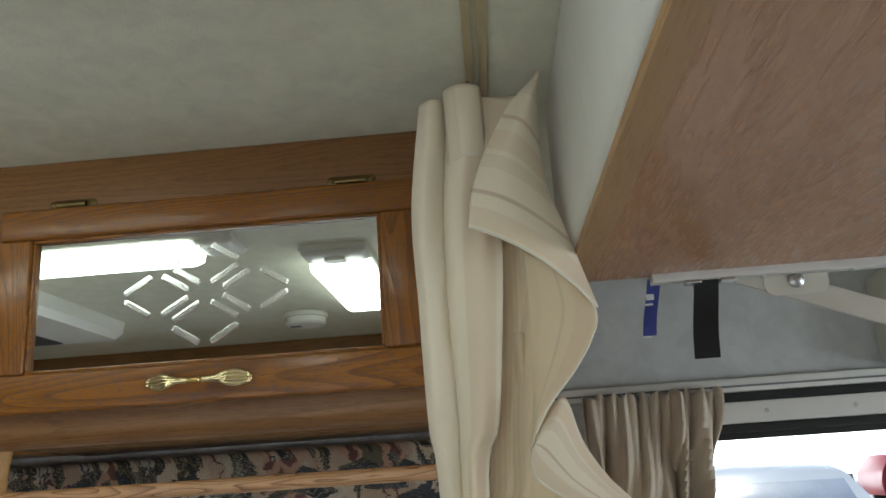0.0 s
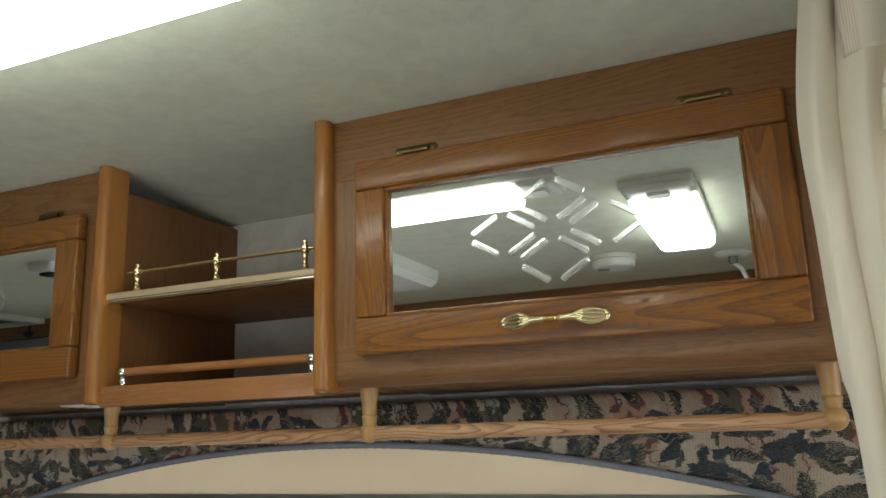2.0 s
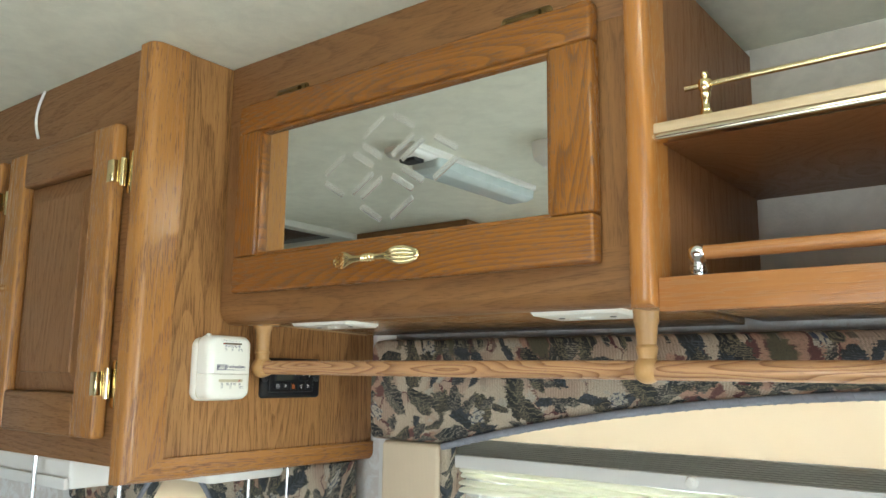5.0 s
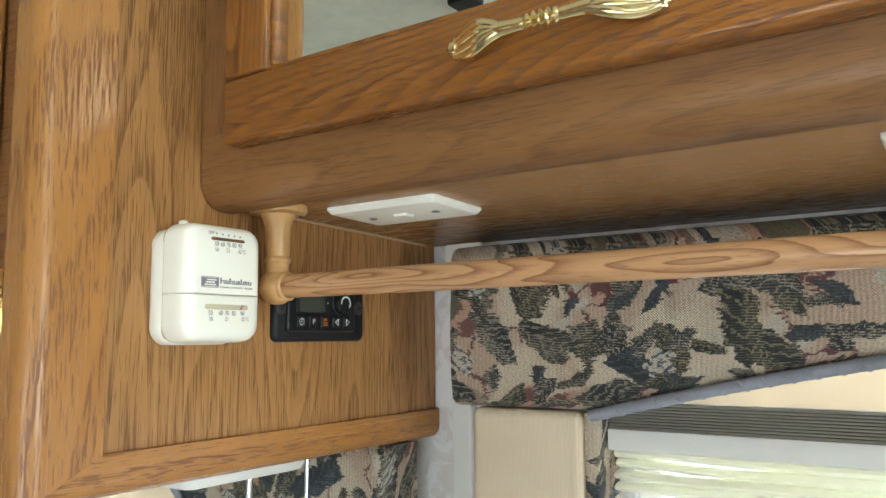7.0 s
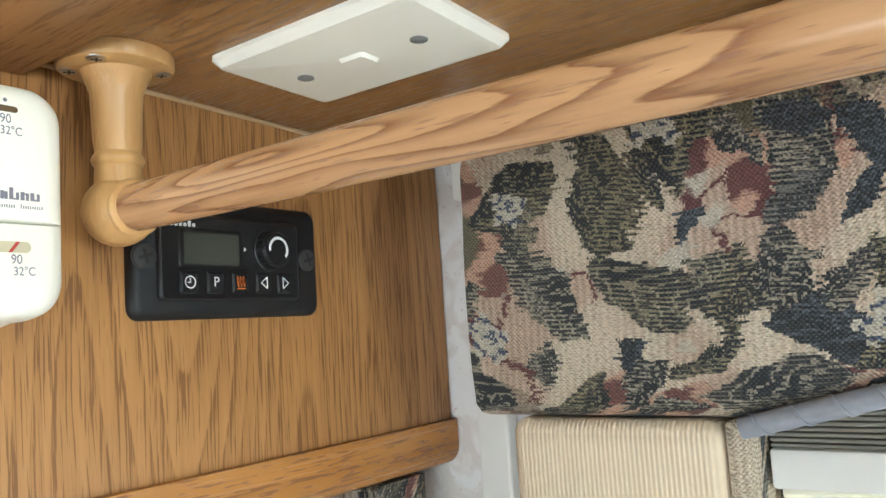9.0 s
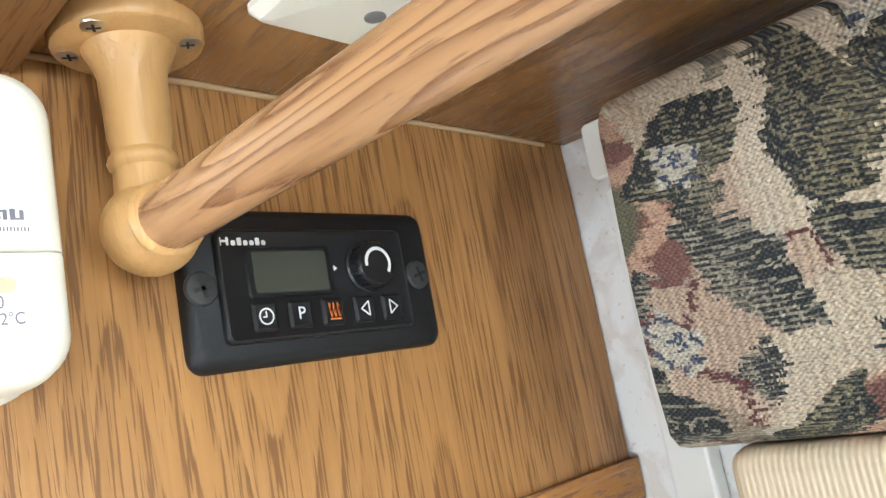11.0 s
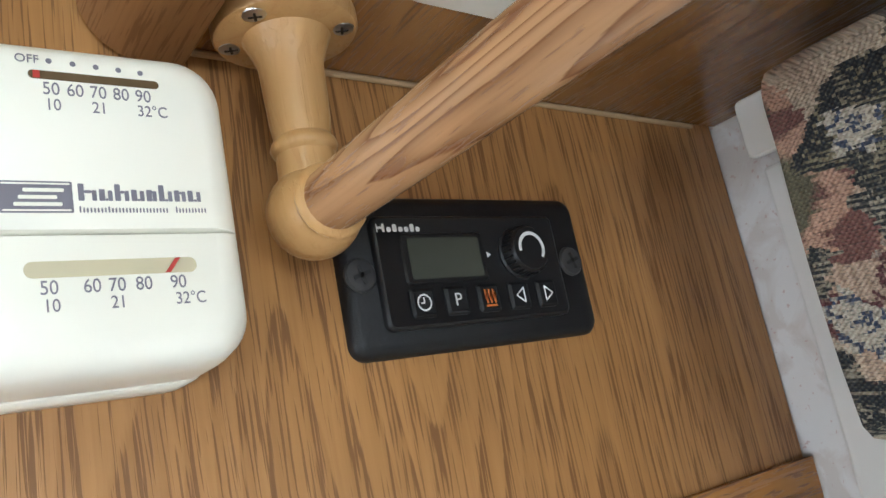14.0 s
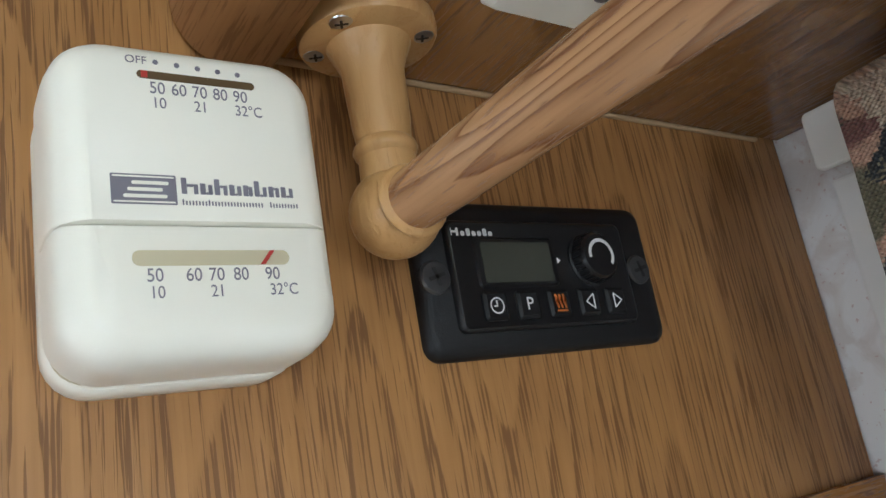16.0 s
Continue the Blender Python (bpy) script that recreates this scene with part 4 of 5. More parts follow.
print_on("OFF", 0.9985, 1.5615, 0.0030)
for i in range(5):
    part("dot", lathe([(0.0007, 0), (0.0007, 0.0001)], face @ Matrix.Translation((1.0032 + 0.00525 * i, 1.5615 - 0.0002 * i, 0)), 12), ink, th)
for s, y in zip(("50", "60", "70", "80", "90"), (1.0032, 1.0085, 1.0137, 1.019, 1.0243)):
    print_on(s, y, 1.5541, 0.0046, squeeze=0.85)
for s, y in (("10", 1.0034), ("21", 1.0137), ("32°C", 1.0262)):
    print_on(s, y, 1.5500, 0.0042, squeeze=0.85)
for s, y in zip(("50", "60", "70", "80", "90"), (0.9993, 1.0082, 1.0136, 1.0196, 1.0276)):
    print_on(s, y, 1.5056, 0.0046, squeeze=0.85)
for s, y in (("10", 0.9996), ("21", 1.0136), ("32°C", 1.0302)):
    print_on(s, y, 1.5015, 0.0042, squeeze=0.85)
# maker's badge as plain shapes: a framed block with a light swash, a bold bar row and a fine bar row
badge = slab(0.9908, 1.0058, 1.5232, 1.5308, 0.0003, even((0, 0), (0, 0.00012)), face, 2)
part("badge", badge, ink, th, "grey maker's badge")
stamp([slab(0.9912, 1.0054, 1.5300, 1.5304, 0.0001, even((0, 0), (0, 0.0002)), face, 1), slab(0.9912, 1.0054, 1.5236, 1.5240, 0.0001, even((0, 0), (0, 0.0002)), face, 1),
       slab(0.9955, 1.0040, 1.5282, 1.5291, 0.0003, even((0, 0), (0, 0.0002)), face, 2), slab(0.9945, 1.0025, 1.5265, 1.5274, 0.0003, even((0, 0), (0, 0.0002)), face, 2),
       slab(0.9935, 1.0035, 1.5248, 1.5257, 0.0003, even((0, 0), (0, 0.0002)), face, 2)], "badge_swash", ivory, th)
wd = []
for i, (w, up) in enumerate(((0.0042, 1), (0.0032, 0), (0.0034, 1), (0.0032, 0), (0.0026, 0), (0.0034, 1), (0.003, 0), (0.0034, 0))):
    y0 = 1.0070 + sum((0.0042, 0.0032, 0.0034, 0.0032, 0.0026, 0.0034, 0.003, 0.0034)[:i]) + 0.00035 * i
    top = 1.5304 if up else 1.5291
    wd.append(slab(y0, y0 + 0.0013, 1.5262, top, 0.0002, even((0, 0), (0, 0.00012)), face, 2))
    wd.append(slab(y0 + w - 0.0012, y0 + w - 0.0002, 1.5262, 1.5288, 0.0002, even((0, 0), (0, 0.00012)), face, 2))
    wd.append(slab(y0 + 0.0013, y0 + w - 0.0012, 1.5262 if i % 2 else 1.5281, 1.5268 if i % 2 else 1.5288, 0.0001, even((0, 0), (0, 0.00011)), face, 1))
for w in wd:
    part("mark_bar", w, ink, th)
wd = []
for i in range(19):
    if i == 13:
        continue
    y0 = 1.0070 + 0.00158 * i
    wd.append(slab(y0, y0 + 0.00035, 1.5232, 1.5249 if i in (0, 4, 14) else 1.5245, 0.0001, even((0, 0), (0, 0.0001)), face, 1))
    wd.append(slab(y0 + 0.0008, y0 + 0.00115, 1.5232, 1.5245, 0.0001, even((0, 0), (0, 0.0001)), face, 1))
stamp(wd, "fine_print", ink, th)


# ---- heater control ----
hc = empty("heater_control", (PX, 1.15, 1.486), "black heater control with a small grey display and dial", "control panel")
part("frame", slab(1.0935, 1.2065, 1.4862, 1.5432, 0.006, even((0, 0), (0, 0.0022), (0.0012, 0.0042), (0.0035, 0.0055)), M, 6), black_plastic, hc, "grained black plastic frame")
B = PX + 0.0055
part("bezel", slab(1.1055, 1.1895, 1.4945, 1.5348, 0.003, even((0, 0), (0.0, 0.0016), (0.0004, 0.0024), (0.0012, 0.0029), (0.0020, 0.0026)), on_x(B), 4), black_smooth, hc)
G = B + 0.0026
lip = part("display_lip", slab(1.1155, 1.1520, 1.5095, 1.5282, 0.002, even((0, 0), (0.0006, 0.0008), (0.0022, 0.0009)), on_x(G), 4), black_smooth, hc)
part("display", slab(1.1180, 1.1492, 1.5113, 1.5262, 0.001, even((0, 0.0007), (0, 0.0011)), on_x(G), 3), lcd_mat, hc, "blank grey display")
dial = part("dial", lathe([(0.0104, 0), (0.0104, 0.001), (0.0094, 0.0014), (0.0090, 0.0062), (0.0082, 0.0072), (0.0, 0.0074)], on_x(G) @ Matrix.Translation((1.1690, 1.5195, 0)), 36), black_smooth, hc, "black knurled dial")
for k in range(24):
    a = 2 * math.pi * k / 24
    part("rib", slab(-0.0005, 0.0005, -0.0004, 0.0004, 0.0001, even((0, 0.0016), (0, 0.0060)), on_x(G) @ Matrix.Translation((1.1690 + 0.0093 * math.cos(a), 1.5195 + 0.0093 * math.sin(a), 0)), 1), black_smooth, dial)


def arc(cy, cz, r0, r1, a0, a1, x, mat, parent, name):
    bm = bmesh.new()
    k = 24
    m = on_x(x) @ Matrix.Translation((cy, cz, 0))
    rows = [[bm.verts.new(m @ Vector((r * math.cos(radians(a0 + (a1 - a0) * i / k)), r * math.sin(radians(a0 + (a1 - a0) * i / k)), 0.0001))) for i in range(k + 1)] for r in (r0, r1)]
    for i in range(k):
        bm.faces.new((rows[0][i], rows[0][i + 1], rows[1][i + 1], rows[1][i]))
    bmesh.ops.recalc_face_normals(bm, faces=bm.faces)
    return part(name, bm, mat, parent, smooth=False)


arc(1.1690, 1.5195, 0.0050, 0.0064, -40, 190, G + 0.0074, white_print, dial, "dial_mark")
tri = slab(1.1530, 1.1548, 1.5184, 1.5206, 0.0001, even((0, 0), (0, 0.0001)), on_x(G), 1)
for v in tri.verts:
    if v.co.y > 1.1540:
        v.co.z = 1.5195 + (v.co.z - 1.5195) * 0.1
part("arrow_mark", tri, white_print, hc, smooth=False)
# maker's mark as plain bars
wd = [slab(1.1065 + 0.0002, 1.1065 + 0.0012, 1.5288, 1.5318, 0.0003, even((0, 0), (0, 0.0001)), on_x(G), 2), slab(1.1095, 1.1105, 1.5288, 1.5318, 0.0003, even((0, 0), (0, 0.0001)), on_x(G), 2),
      slab(1.1077, 1.1095, 1.5300, 1.5308, 0.0002, even((0, 0), (0, 0.0001)), on_x(G), 1)]
for i in range(6):
    y0 = 1.1114 + 0.0024 * i
    wd.append(slab(y0, y0 + 0.0017, 1.5288, 1.5316 if i in (1, 4) else 1.5306, 0.0006, even((0, 0), (0, 0.0001)), on_x(G), 3))
for w in wd:
    part("mark_bar", w, white_print, hc)
for i, y in enumerate((1.1202, 1.1348, 1.1493, 1.1640, 1.1778)):
    b = part("button", slab(y - 0.0050, y + 0.0050, 1.4978, 1.5082, 0.0012, even((0, 0), (0.0001, 0.0008), (0.0012, 0.0016), (0.0022, 0.0014)), on_x(G), 3), black_plastic, hc)
    X = G + 0.0017
    if i == 0:
        arc(y, 1.503, 0.0024, 0.0030, 0, 360, X, white_print, b, "clock_mark")
        stamp([slab(y - 0.0003, y + 0.0003, 1.503, 1.5049, 0.0001, even((0, 0), (0, 0.0001)), on_x(X), 1), slab(y - 0.0015, y + 0.0003, 1.5026, 1.5031, 0.0001, even((0, 0), (0, 0.0001)), on_x(X), 1)], "clock_hand", white_print, b)
    elif i == 1:
        letters("P", 0.0066, white_print, b, on_x(X) @ Matrix.Translation((y, 1.503, 0)), "lettering")
    elif i == 2:
        ms = [slab(y - 0.0026, y + 0.0026, 1.4997, 1.5004, 0.0001, even((0, 0), (0, 0.0001)), on_x(X), 1)]
        for k in (-1, 0, 1):
            w = slab(y + k * 0.0018 - 0.0004, y + k * 0.0018 + 0.0004, 1.5008, 1.5062, 0.0002, even((0, 0), (0, 0.0001)), on_x(X), 1)
            bmesh.ops.subdivide_edges(w, edges=w.edges[:], cuts=3)
            for v in w.verts:
                v.co.y += 0.0005 * math.sin((v.co.z - 1.5008) * 2000)
            ms.append(w)
        stamp(ms, "heat_mark", orange_print, b)
    else:
        d = 1 if i == 3 else -1
        p = [Vector((X + 0.0001, y + d * q[0], 1.503 + q[1])) for q in ((-0.0022, 0), (0.0016, 0.0028), (0.0016, -0.0028), (-0.0022, 0))]
        ms = [tube([p[k], p[k + 1]], 0.00028, 6) for k in range(3)]
        stamp(ms, "arrow_mark", white_print, b)
for y in (1.0995, 1.1975):
    z = 1.5146 if y < 1.15 else 1.516
    s = part("screw", lathe([(0.0061, 0), (0.0061, 0.0008), (0.0054, 0.0016), (0.0025, 0.0021), (0, 0.0021)], on_x(B - 0.0004) @ Matrix.Translation((y, z, 0)), 20), screw_black, hc, "black cross head screw")
    for r in (0.3, 0.3 + math.pi / 2):
        part("cross_slot", slab(-0.0034, 0.0034, -0.0007, 0.0007, 0.0002, even((0, 0.0012), (0, 0.00185)), on_x(B) @ Matrix.Translation((y, z, 0)) @ Matrix.Rotation(r, 4, "Z"), 1), rubber, s)


# ---- white switch plates under the cabinet ----
for xa in (-1.546, -1.157):
    pl = empty("switch_plate", (xa + 0.053, 1.134, ZB - 0.003), "ivory wall plate screwed to the cabinet underside", "plate", "ivory plates under the cabinet")
    m = Matrix.Translation((0, 1.134, under_z(1.134))) @ Matrix.Rotation(-0.03, 4, 'X') @ down_z(0.0) 
    part("plate", slab(xa, xa + 0.106, -0.034, 0.034, 0.004, even((0, 0), (0, 0.002), (0.003, 0.0052), (0.006, 0.0056)), m, 4), ivory, pl)
    part("toggle", slab(xa + 0.046, xa + 0.060, -0.006, 0.006, 0.002, even((0, 0.0056), (0.001, 0.0072)), m, 3), ivory, pl)
    for dx in (0.022, 0.084):
        part("screw", lathe([(0.0036, 0.0054), (0.0036, 0.006), (0.002, 0.0066), (0, 0.0066)], m @ Matrix.Translation((xa + dx, 0, 0)), 14), grey_plastic, pl)


# ---- windows dressings ----
def arch_valance(name, x0, x1, legs, ztop, zleg, zmid, yf, yb, label):
    """Padded cloth pelmet with a rolled top and an arched lower edge trimmed with grey cord."""
    ob = empty(name, ((x0 + x1) / 2, (yf + yb) / 2, zleg), label, "valance", "floral valances")
    a0, a1 = x0 + legs[0], x1 - legs[1]
    mid, half = (a0 + a1) / 2, (a1 - a0) / 2

    def low(x):
        if a0 < x < a1:
            return zleg + (zmid - zleg) * (1 - ((x - mid) / half) ** 2)
        return zleg

    bm = bmesh.new()
    nx = 150
    rings = []
    for i in range(nx + 1):
        x = x0 + (x1 - x0) * i / nx
        zl = low(x)
        h = ztop - zl
        end = min(i, nx - i)
        tuck = 0.002 * max(0, 1 - end / 2.0) ** 2
        puff = 0.0025 * math.sin(x * 37) + 0.002 * math.sin(x * 91 + 1)
        row = [(yb, zl + 0.002), (yf + 0.016, zl), (yf + 0.006 + tuck, zl + 0.002), (yf + 0.001 + tuck, zl + 0.007)]
        for k in range(1, 6):
            row.append((yf - 0.003 * math.sin(math.pi * k / 6) + tuck + puff * k / 6, zl + 0.007 + (h - 0.025) * k / 6))
        for k in range(6):
            an = radians(90 * k / 5)
            row.append((yf + 0.018 - 0.018 * math.cos(an) + tuck, ztop - 0.018 + 0.018 * math.sin(an)))
        row.append((yb, ztop))
        rings.append([bm.verts.new((x, y, z)) for y, z in row])
    for a, b in zip(rings, rings[1:]):
        for k in range(len(a)):
            j = (k + 1) % len(a)
            bm.faces.new((a[k], b[k], b[j], a[j]))
    bm.faces.new(rings[0])
    bm.faces.new(rings[-1][::-1])
    bmesh.ops.recalc_face_normals(bm, faces=bm.faces)
    part("padded_board", bm, floral, ob, "sand, navy and rose floral tapestry")
    pts = []
    k = 220
    for i in range(k + 1):
        x = a0 + (a1 - a0) * i / k
        pts.append((x, yf + 0.002, low(x) - 0.003))
    cord = tube(pts, 0.0046, 12, 0.05)
    turns = []
    for i in range(int((a1 - a0) / 0.0007) + 1):
        x = a0 + 0.0007 * i
        an = 2 * math.pi * i * 0.0007 / 0.016
        turns.append((x, yf + 0.002 + 0.0046 * math.cos(an), low(x) - 0.003 + 0.0046 * math.sin(an)))
    join(cord, tube(turns, 0.0009, 5))
    part("piping", cord, grey_cord, ob, "grey twisted cord edging")
    return ob


arch_valance("window_valance", -1.523, 0.105, (0.135, 0.135), 1.573, 1.4270, 1.5135, 1.243, 1.300, "floral tapestry pelmet with grey cord over the side window")
arch_valance("window_valance", -2.394, -1.603, (0.244, 0.257), 1.3845, 1.252, 1.358, 1.243, 1.300, "floral tapestry pelmet with grey cord over the galley window")

jamb = structure("trim_window", box(-1.572, -1.549, 1.317, YN - 0.001, 0.86, 1.552, 0.002), white_paint, "narrow white window trim strip")
clip = tagged(part("pelmet_bracket", slab(-1.5685, -1.5245, 1.554, 1.583, 0.003, even((0, 0), (0, 0.003), (0.0008, 0.004)), on_y(1.306), 3), white_plastic), "small white plastic pelmet bracket", "bracket")
strip = tagged(part("head_rail", box(-1.545, 0.10, 1.301, YN - 0.002, 1.553, 1.577, 0.002), white_paint), "white painted head rail over the pelmet", "rail")

shade = empty("pleated_shade", (-0.7, 1.29, 1.4), "raised pleated window shade with a cream upper cloth", "shade")
part("upper_cloth", box(-1.387, -0.02, 1.280, 1.284, 1.434, 1.552, 0), cream_shade, shade, "cream cloth", False)
for i in range(9):
    z = 1.4335 - 0.0024 * i
    bm = box(-1.384, -0.022, 1.272 - 0.0, 1.296, z - 0.0021, z - 0.0003, 0.0008, 2)
    part("pleat", bm, pleat_grey, shade)
part("bottom_rail", box(-1.384, -0.022, 1.268, 1.298, 1.3945, 1.4122, 0.002), white_paint, shade, "white metal rail")
part("pull_button", lathe([(0.0075, 0), (0.0075, 0.002), (0.006, 0.004), (0.003, 0.0042), (0.003, 0.006), (0, 0.0065)], Matrix.Translation((-1.045, 1.268, 1.4045)) @ Matrix.Rotation(radians(90), 4, "X"), 20), white_plastic, shade)
for k in range(4):
    bm = bmesh.new()
    rr = []
    for i in range(91):
        x = -1.382 + 1.358 * i / 90
        zc = 1.3888 - 0.0085 * k + 0.0016 * math.sin(x * 13 + 0.5 * k) + 0.0012 * math.sin(x * 31 + 1.1 * k)
        yc = 1.289 + 0.0025 * math.sin(x * 9 + 1.7 * k) + 0.0012 * (k % 2)
        ring = []
        for j in range(12):
            an = 2 * math.pi * j / 12
            ring.append(bm.verts.new((x, yc + 0.0125 * math.cos(an), zc + (0.0044 + 0.0008 * math.sin(x * 21 + k)) * math.sin(an))))
        rr.append(ring)
    for a, b in zip(rr, rr[1:]):
        for j in range(12):
            bm.faces.new((a[j], a[(j + 1) % 12], b[(j + 1) % 12], b[j]))
    bm.faces.new(rr[0][::-1])
    bm.faces.new(rr[-1])
    bmesh.ops.recalc_face_normals(bm, faces=bm.faces)
    part("cloth_fold", bm, roll_cloth, shade, "gathered pale yellow cloth" if k == 0 else "")
leg = empty("window_lambrequin", (-1.46, 1.28, 0.86), "cream ribbed cloth pelmet leg edged with floral tapestry", "valance")
part("cream_cover", box(-1.506, -1.398, 1.249, 1.300, 0.90, 1.4265, 0.008, 4), cream_rib, leg, "cream finely ribbed cloth")
part("tapestry_edge", box(-1.398, -1.3855, 1.252, 1.300, 0.90, 1.4262, 0.003, 2), floral, leg, "dark floral tapestry edge")
leg2 = empty("window_lambrequin", (0.05, 1.28, 0.86), "cream ribbed cloth pelmet leg beside the drape", "valance")
part("cream_cover", box(-0.018, 0.105, 1.249, 1.300, 0.90, 1.4265, 0.008, 4), cream_rib, leg2, "cream finely ribbed cloth")
shade2 = empty("pleated_shade", (-2.04, 1.29, 1.26), "raised cream shade in the galley window", "shade")
part("upper_cloth", box(-2.36, -1.72, 1.280, 1.284, 1.27, 1.352, 0), cream_shade, shade2, "cream cloth", False)


# ---- under the tall cabinet ----
rack = empty("wire_rack", (-1.79, 1.12, 1.06), "chrome wire rack hanging under the galley cabinet", "rack")
for x, y in ((-1.70, 0.952), (-1.86, 0.915), (-1.70, 1.165), (-1.70, 1.242)):
    part("hanger", tube([(x, y, 1.404), (x, y, 1.06)], 0.0032, 10), chrome, rack)
fr = tube([(-1.70, 0.952, 1.06), (-1.70, 1.242, 1.06), (-1.876, 1.242, 1.06), (-1.86, 0.915, 1.06), (-1.70, 0.952, 1.06)], 0.0032, 8)
part("shelf_frame", fr, chrome, rack)
for i in range(8):
    part("shelf_wire", tube([(-1.705, 0.98 + 0.035 * i, 1.061), (-1.867, 0.98 + 0.035 * i, 1.061)], 0.0018, 6), chrome, rack)
tub = empty("gas_alarm", (-1.73, 1.13, 1.402), "white plastic alarm box fixed under the galley cabinet", "alarm")
part("body", slab(-1.785, -1.656, -1.20, -1.06, 0.012, even((0, 0.0), (0, 0.028), (0.003, 0.034), (0.008, 0.0355)), down_z(1.4015), 5), white_plastic, tub)
for i in range(5):
    part("print_bar", box(-1.6562, -1.6555, 1.115 + 0.011 * i, 1.122 + 0.011 * i, 1.384, 1.389, 0), rubber, tub)
hood = empty("range_hood", (-2.3, 1.1, 1.33), "white range hood under the galley cabinet", "hood")
part("body", box(-2.60, -1.79, 0.93, 1.238, 1.360, 1.401, 0.006, 3), white_plastic, hood)
part("lip", box(-2.60, -1.79, 0.9222, 0.9295, 1.360, 1.376, 0.002), white_paint, hood)


# ---- cab: bunk, wall, curtains ----
bunk = empty("cab_bunk", (0.9, 0.15, 1.73), "cab-over bunk with a white fascia and brown plywood underside", "bunk")
bm = box(0.157, 2.39, -0.90, 0.998, 1.738, 1.948, 0.012, 4, lambda c, d: c.x < 0.17 and (abs(d.y) > 0.9 or abs(d.z) > 0.9))
part("fascia", bm, fascia_mat, bunk, "smooth white bunk fascia")
bm = bmesh.new()
q = [(0.160, -0.90), (0.160, 0.999), (0.188, 0.999), (0.118, -0.90)]
q[3] = (0.166, -0.90)
lo_ = [bm.verts.new((x, y, 1.728)) for x, y in q]
up_ = [bm.verts.new((x, y, 1.7375)) for x, y in q]
bm.faces.new(lo_)
bm.faces.new(up_[::-1])
for i in range(4):
    bm.faces.new((lo_[i], up_[i], up_[(i + 1) % 4], lo_[(i + 1) % 4]))
bmesh.ops.recalc_face_normals(bm, faces=bm.faces)
part("edge_band", bm, band_wood, bunk, "pale wood edge band", False)
bm = bmesh.new()
q = [(0.1665, -0.90), (0.1885, 0.999), (2.38, 0.999), (2.38, -0.90)]
lo_ = [bm.verts.new((x, y, 1.7295)) for x, y in q]
up_ = [bm.verts.new((x, y, 1.7375)) for x, y in q]
bm.faces.new(lo_)
bm.faces.new(up_[::-1])
for i in range(4):
    bm.faces.new((lo_[i], up_[i], up_[(i + 1) % 4], lo_[(i + 1) % 4]))
bmesh.ops.recalc_face_normals(bm, faces=bm.faces)
part("underside", bm, bunk_wood, bunk, "brown plywood underside", False)
angle = part("metal_edge", box(0.258, 2.38, 0.985, 1.003, 1.7195, 1.7345, 0.001), white_paint, bunk, "white painted metal edge")
for i in range(9):
    x = 0.285 + 0.1 * i
    part("rivet", lathe([(0.0035, 0), (0.003, 0.0012), (0, 0.0018)], down_z(1.7195) @ Matrix.Translation((x, -0.994, 0)), 12), steel, angle)
arm = part("hinge_arm", box(0.0, 0.30, 0.0, 0.006, -0.014, 0.014, 0.002), cream_metal, bunk, "cream folding hinge arm")
arm.matrix_basis = Matrix.Translation((0.367, 1.006, 1.7265)) @ Matrix.Rotation(radians(21), 4, "Y") @ Matrix.Translation((0.14, 0, 0))
piv = part("pivot_plate", slab(0.387, 0.460, 1.697, 1.727, (0.012, 0.012, 0.001, 0.001), even((0, 0), (0, 0.004)), on_y(1.0055), 5), cream_metal, bunk, "cream pivot plate")
part("pivot_bolt", lathe([(0.009, 0), (0.009, 0.002), (0.0065, 0.004), (0.003, 0.005), (0.003, 0.0065), (0, 0.007)], on_y(1.0013) @ Matrix.Translation((0.423, 1.713, 0)), 18), steel, piv, "dull bolt")


def strap(name, x0, x1, z0, z1, y, mat, label, sway):
    bm = bmesh.new()
    rows = []
    for i in range(13):
        s = i / 12
        z = z1 + (z0 - z1) * s
        dx = sway * s + 0.0012 * math.sin(s * 6)
        yy = y + 0.006 * math.sin(s * 5)
        rows.append([bm.verts.new(p) for p in ((x0 + dx, yy, z), (x1 + dx, yy, z), (x1 + dx, yy + 0.0022, z), (x0 + dx, yy + 0.0022, z))])
    for a, b in zip(rows, rows[1:]):
        for k in range(4):
            bm.faces.new((a[k], a[(k + 1) % 4], b[(k + 1) % 4], b[k]))
    bm.faces.new(rows[0])
    bm.faces.new(rows[-1][::-1])
    bmesh.ops.recalc_face_normals(bm, faces=bm.faces)
    ob = tagged(part(name, bm, mat), label, "strap")
    return ob


strap("hook_and_loop_strap", 0.306, 0.334, 1.630, 1.7195, 0.992, black_cloth, "black webbing strap hanging from the bunk edge", -0.013)
bs = strap("printed_strap", 0.257, 0.272, 1.662, 1.729, 1.008, blue_cloth, "blue printed webbing strap hanging from the bunk", -0.014)
stamp([box(0.2535 - 0.0022 * i, 0.2625 - 0.0022 * i, 1.0125, 1.0128, 1.712 - 0.011 * i - 0.007, 1.712 - 0.011 * i, 0) for i in range(5)], "print_bar", white_print, bs)
for v in (0.304, 0.343):
    tagged(part("strap_clip", box(v - 0.009, v + 0.009, 0.984, 1.0, 1.715, 1.7193, 0.0015), steel), "small steel strap clip on the bunk edge", "clip")

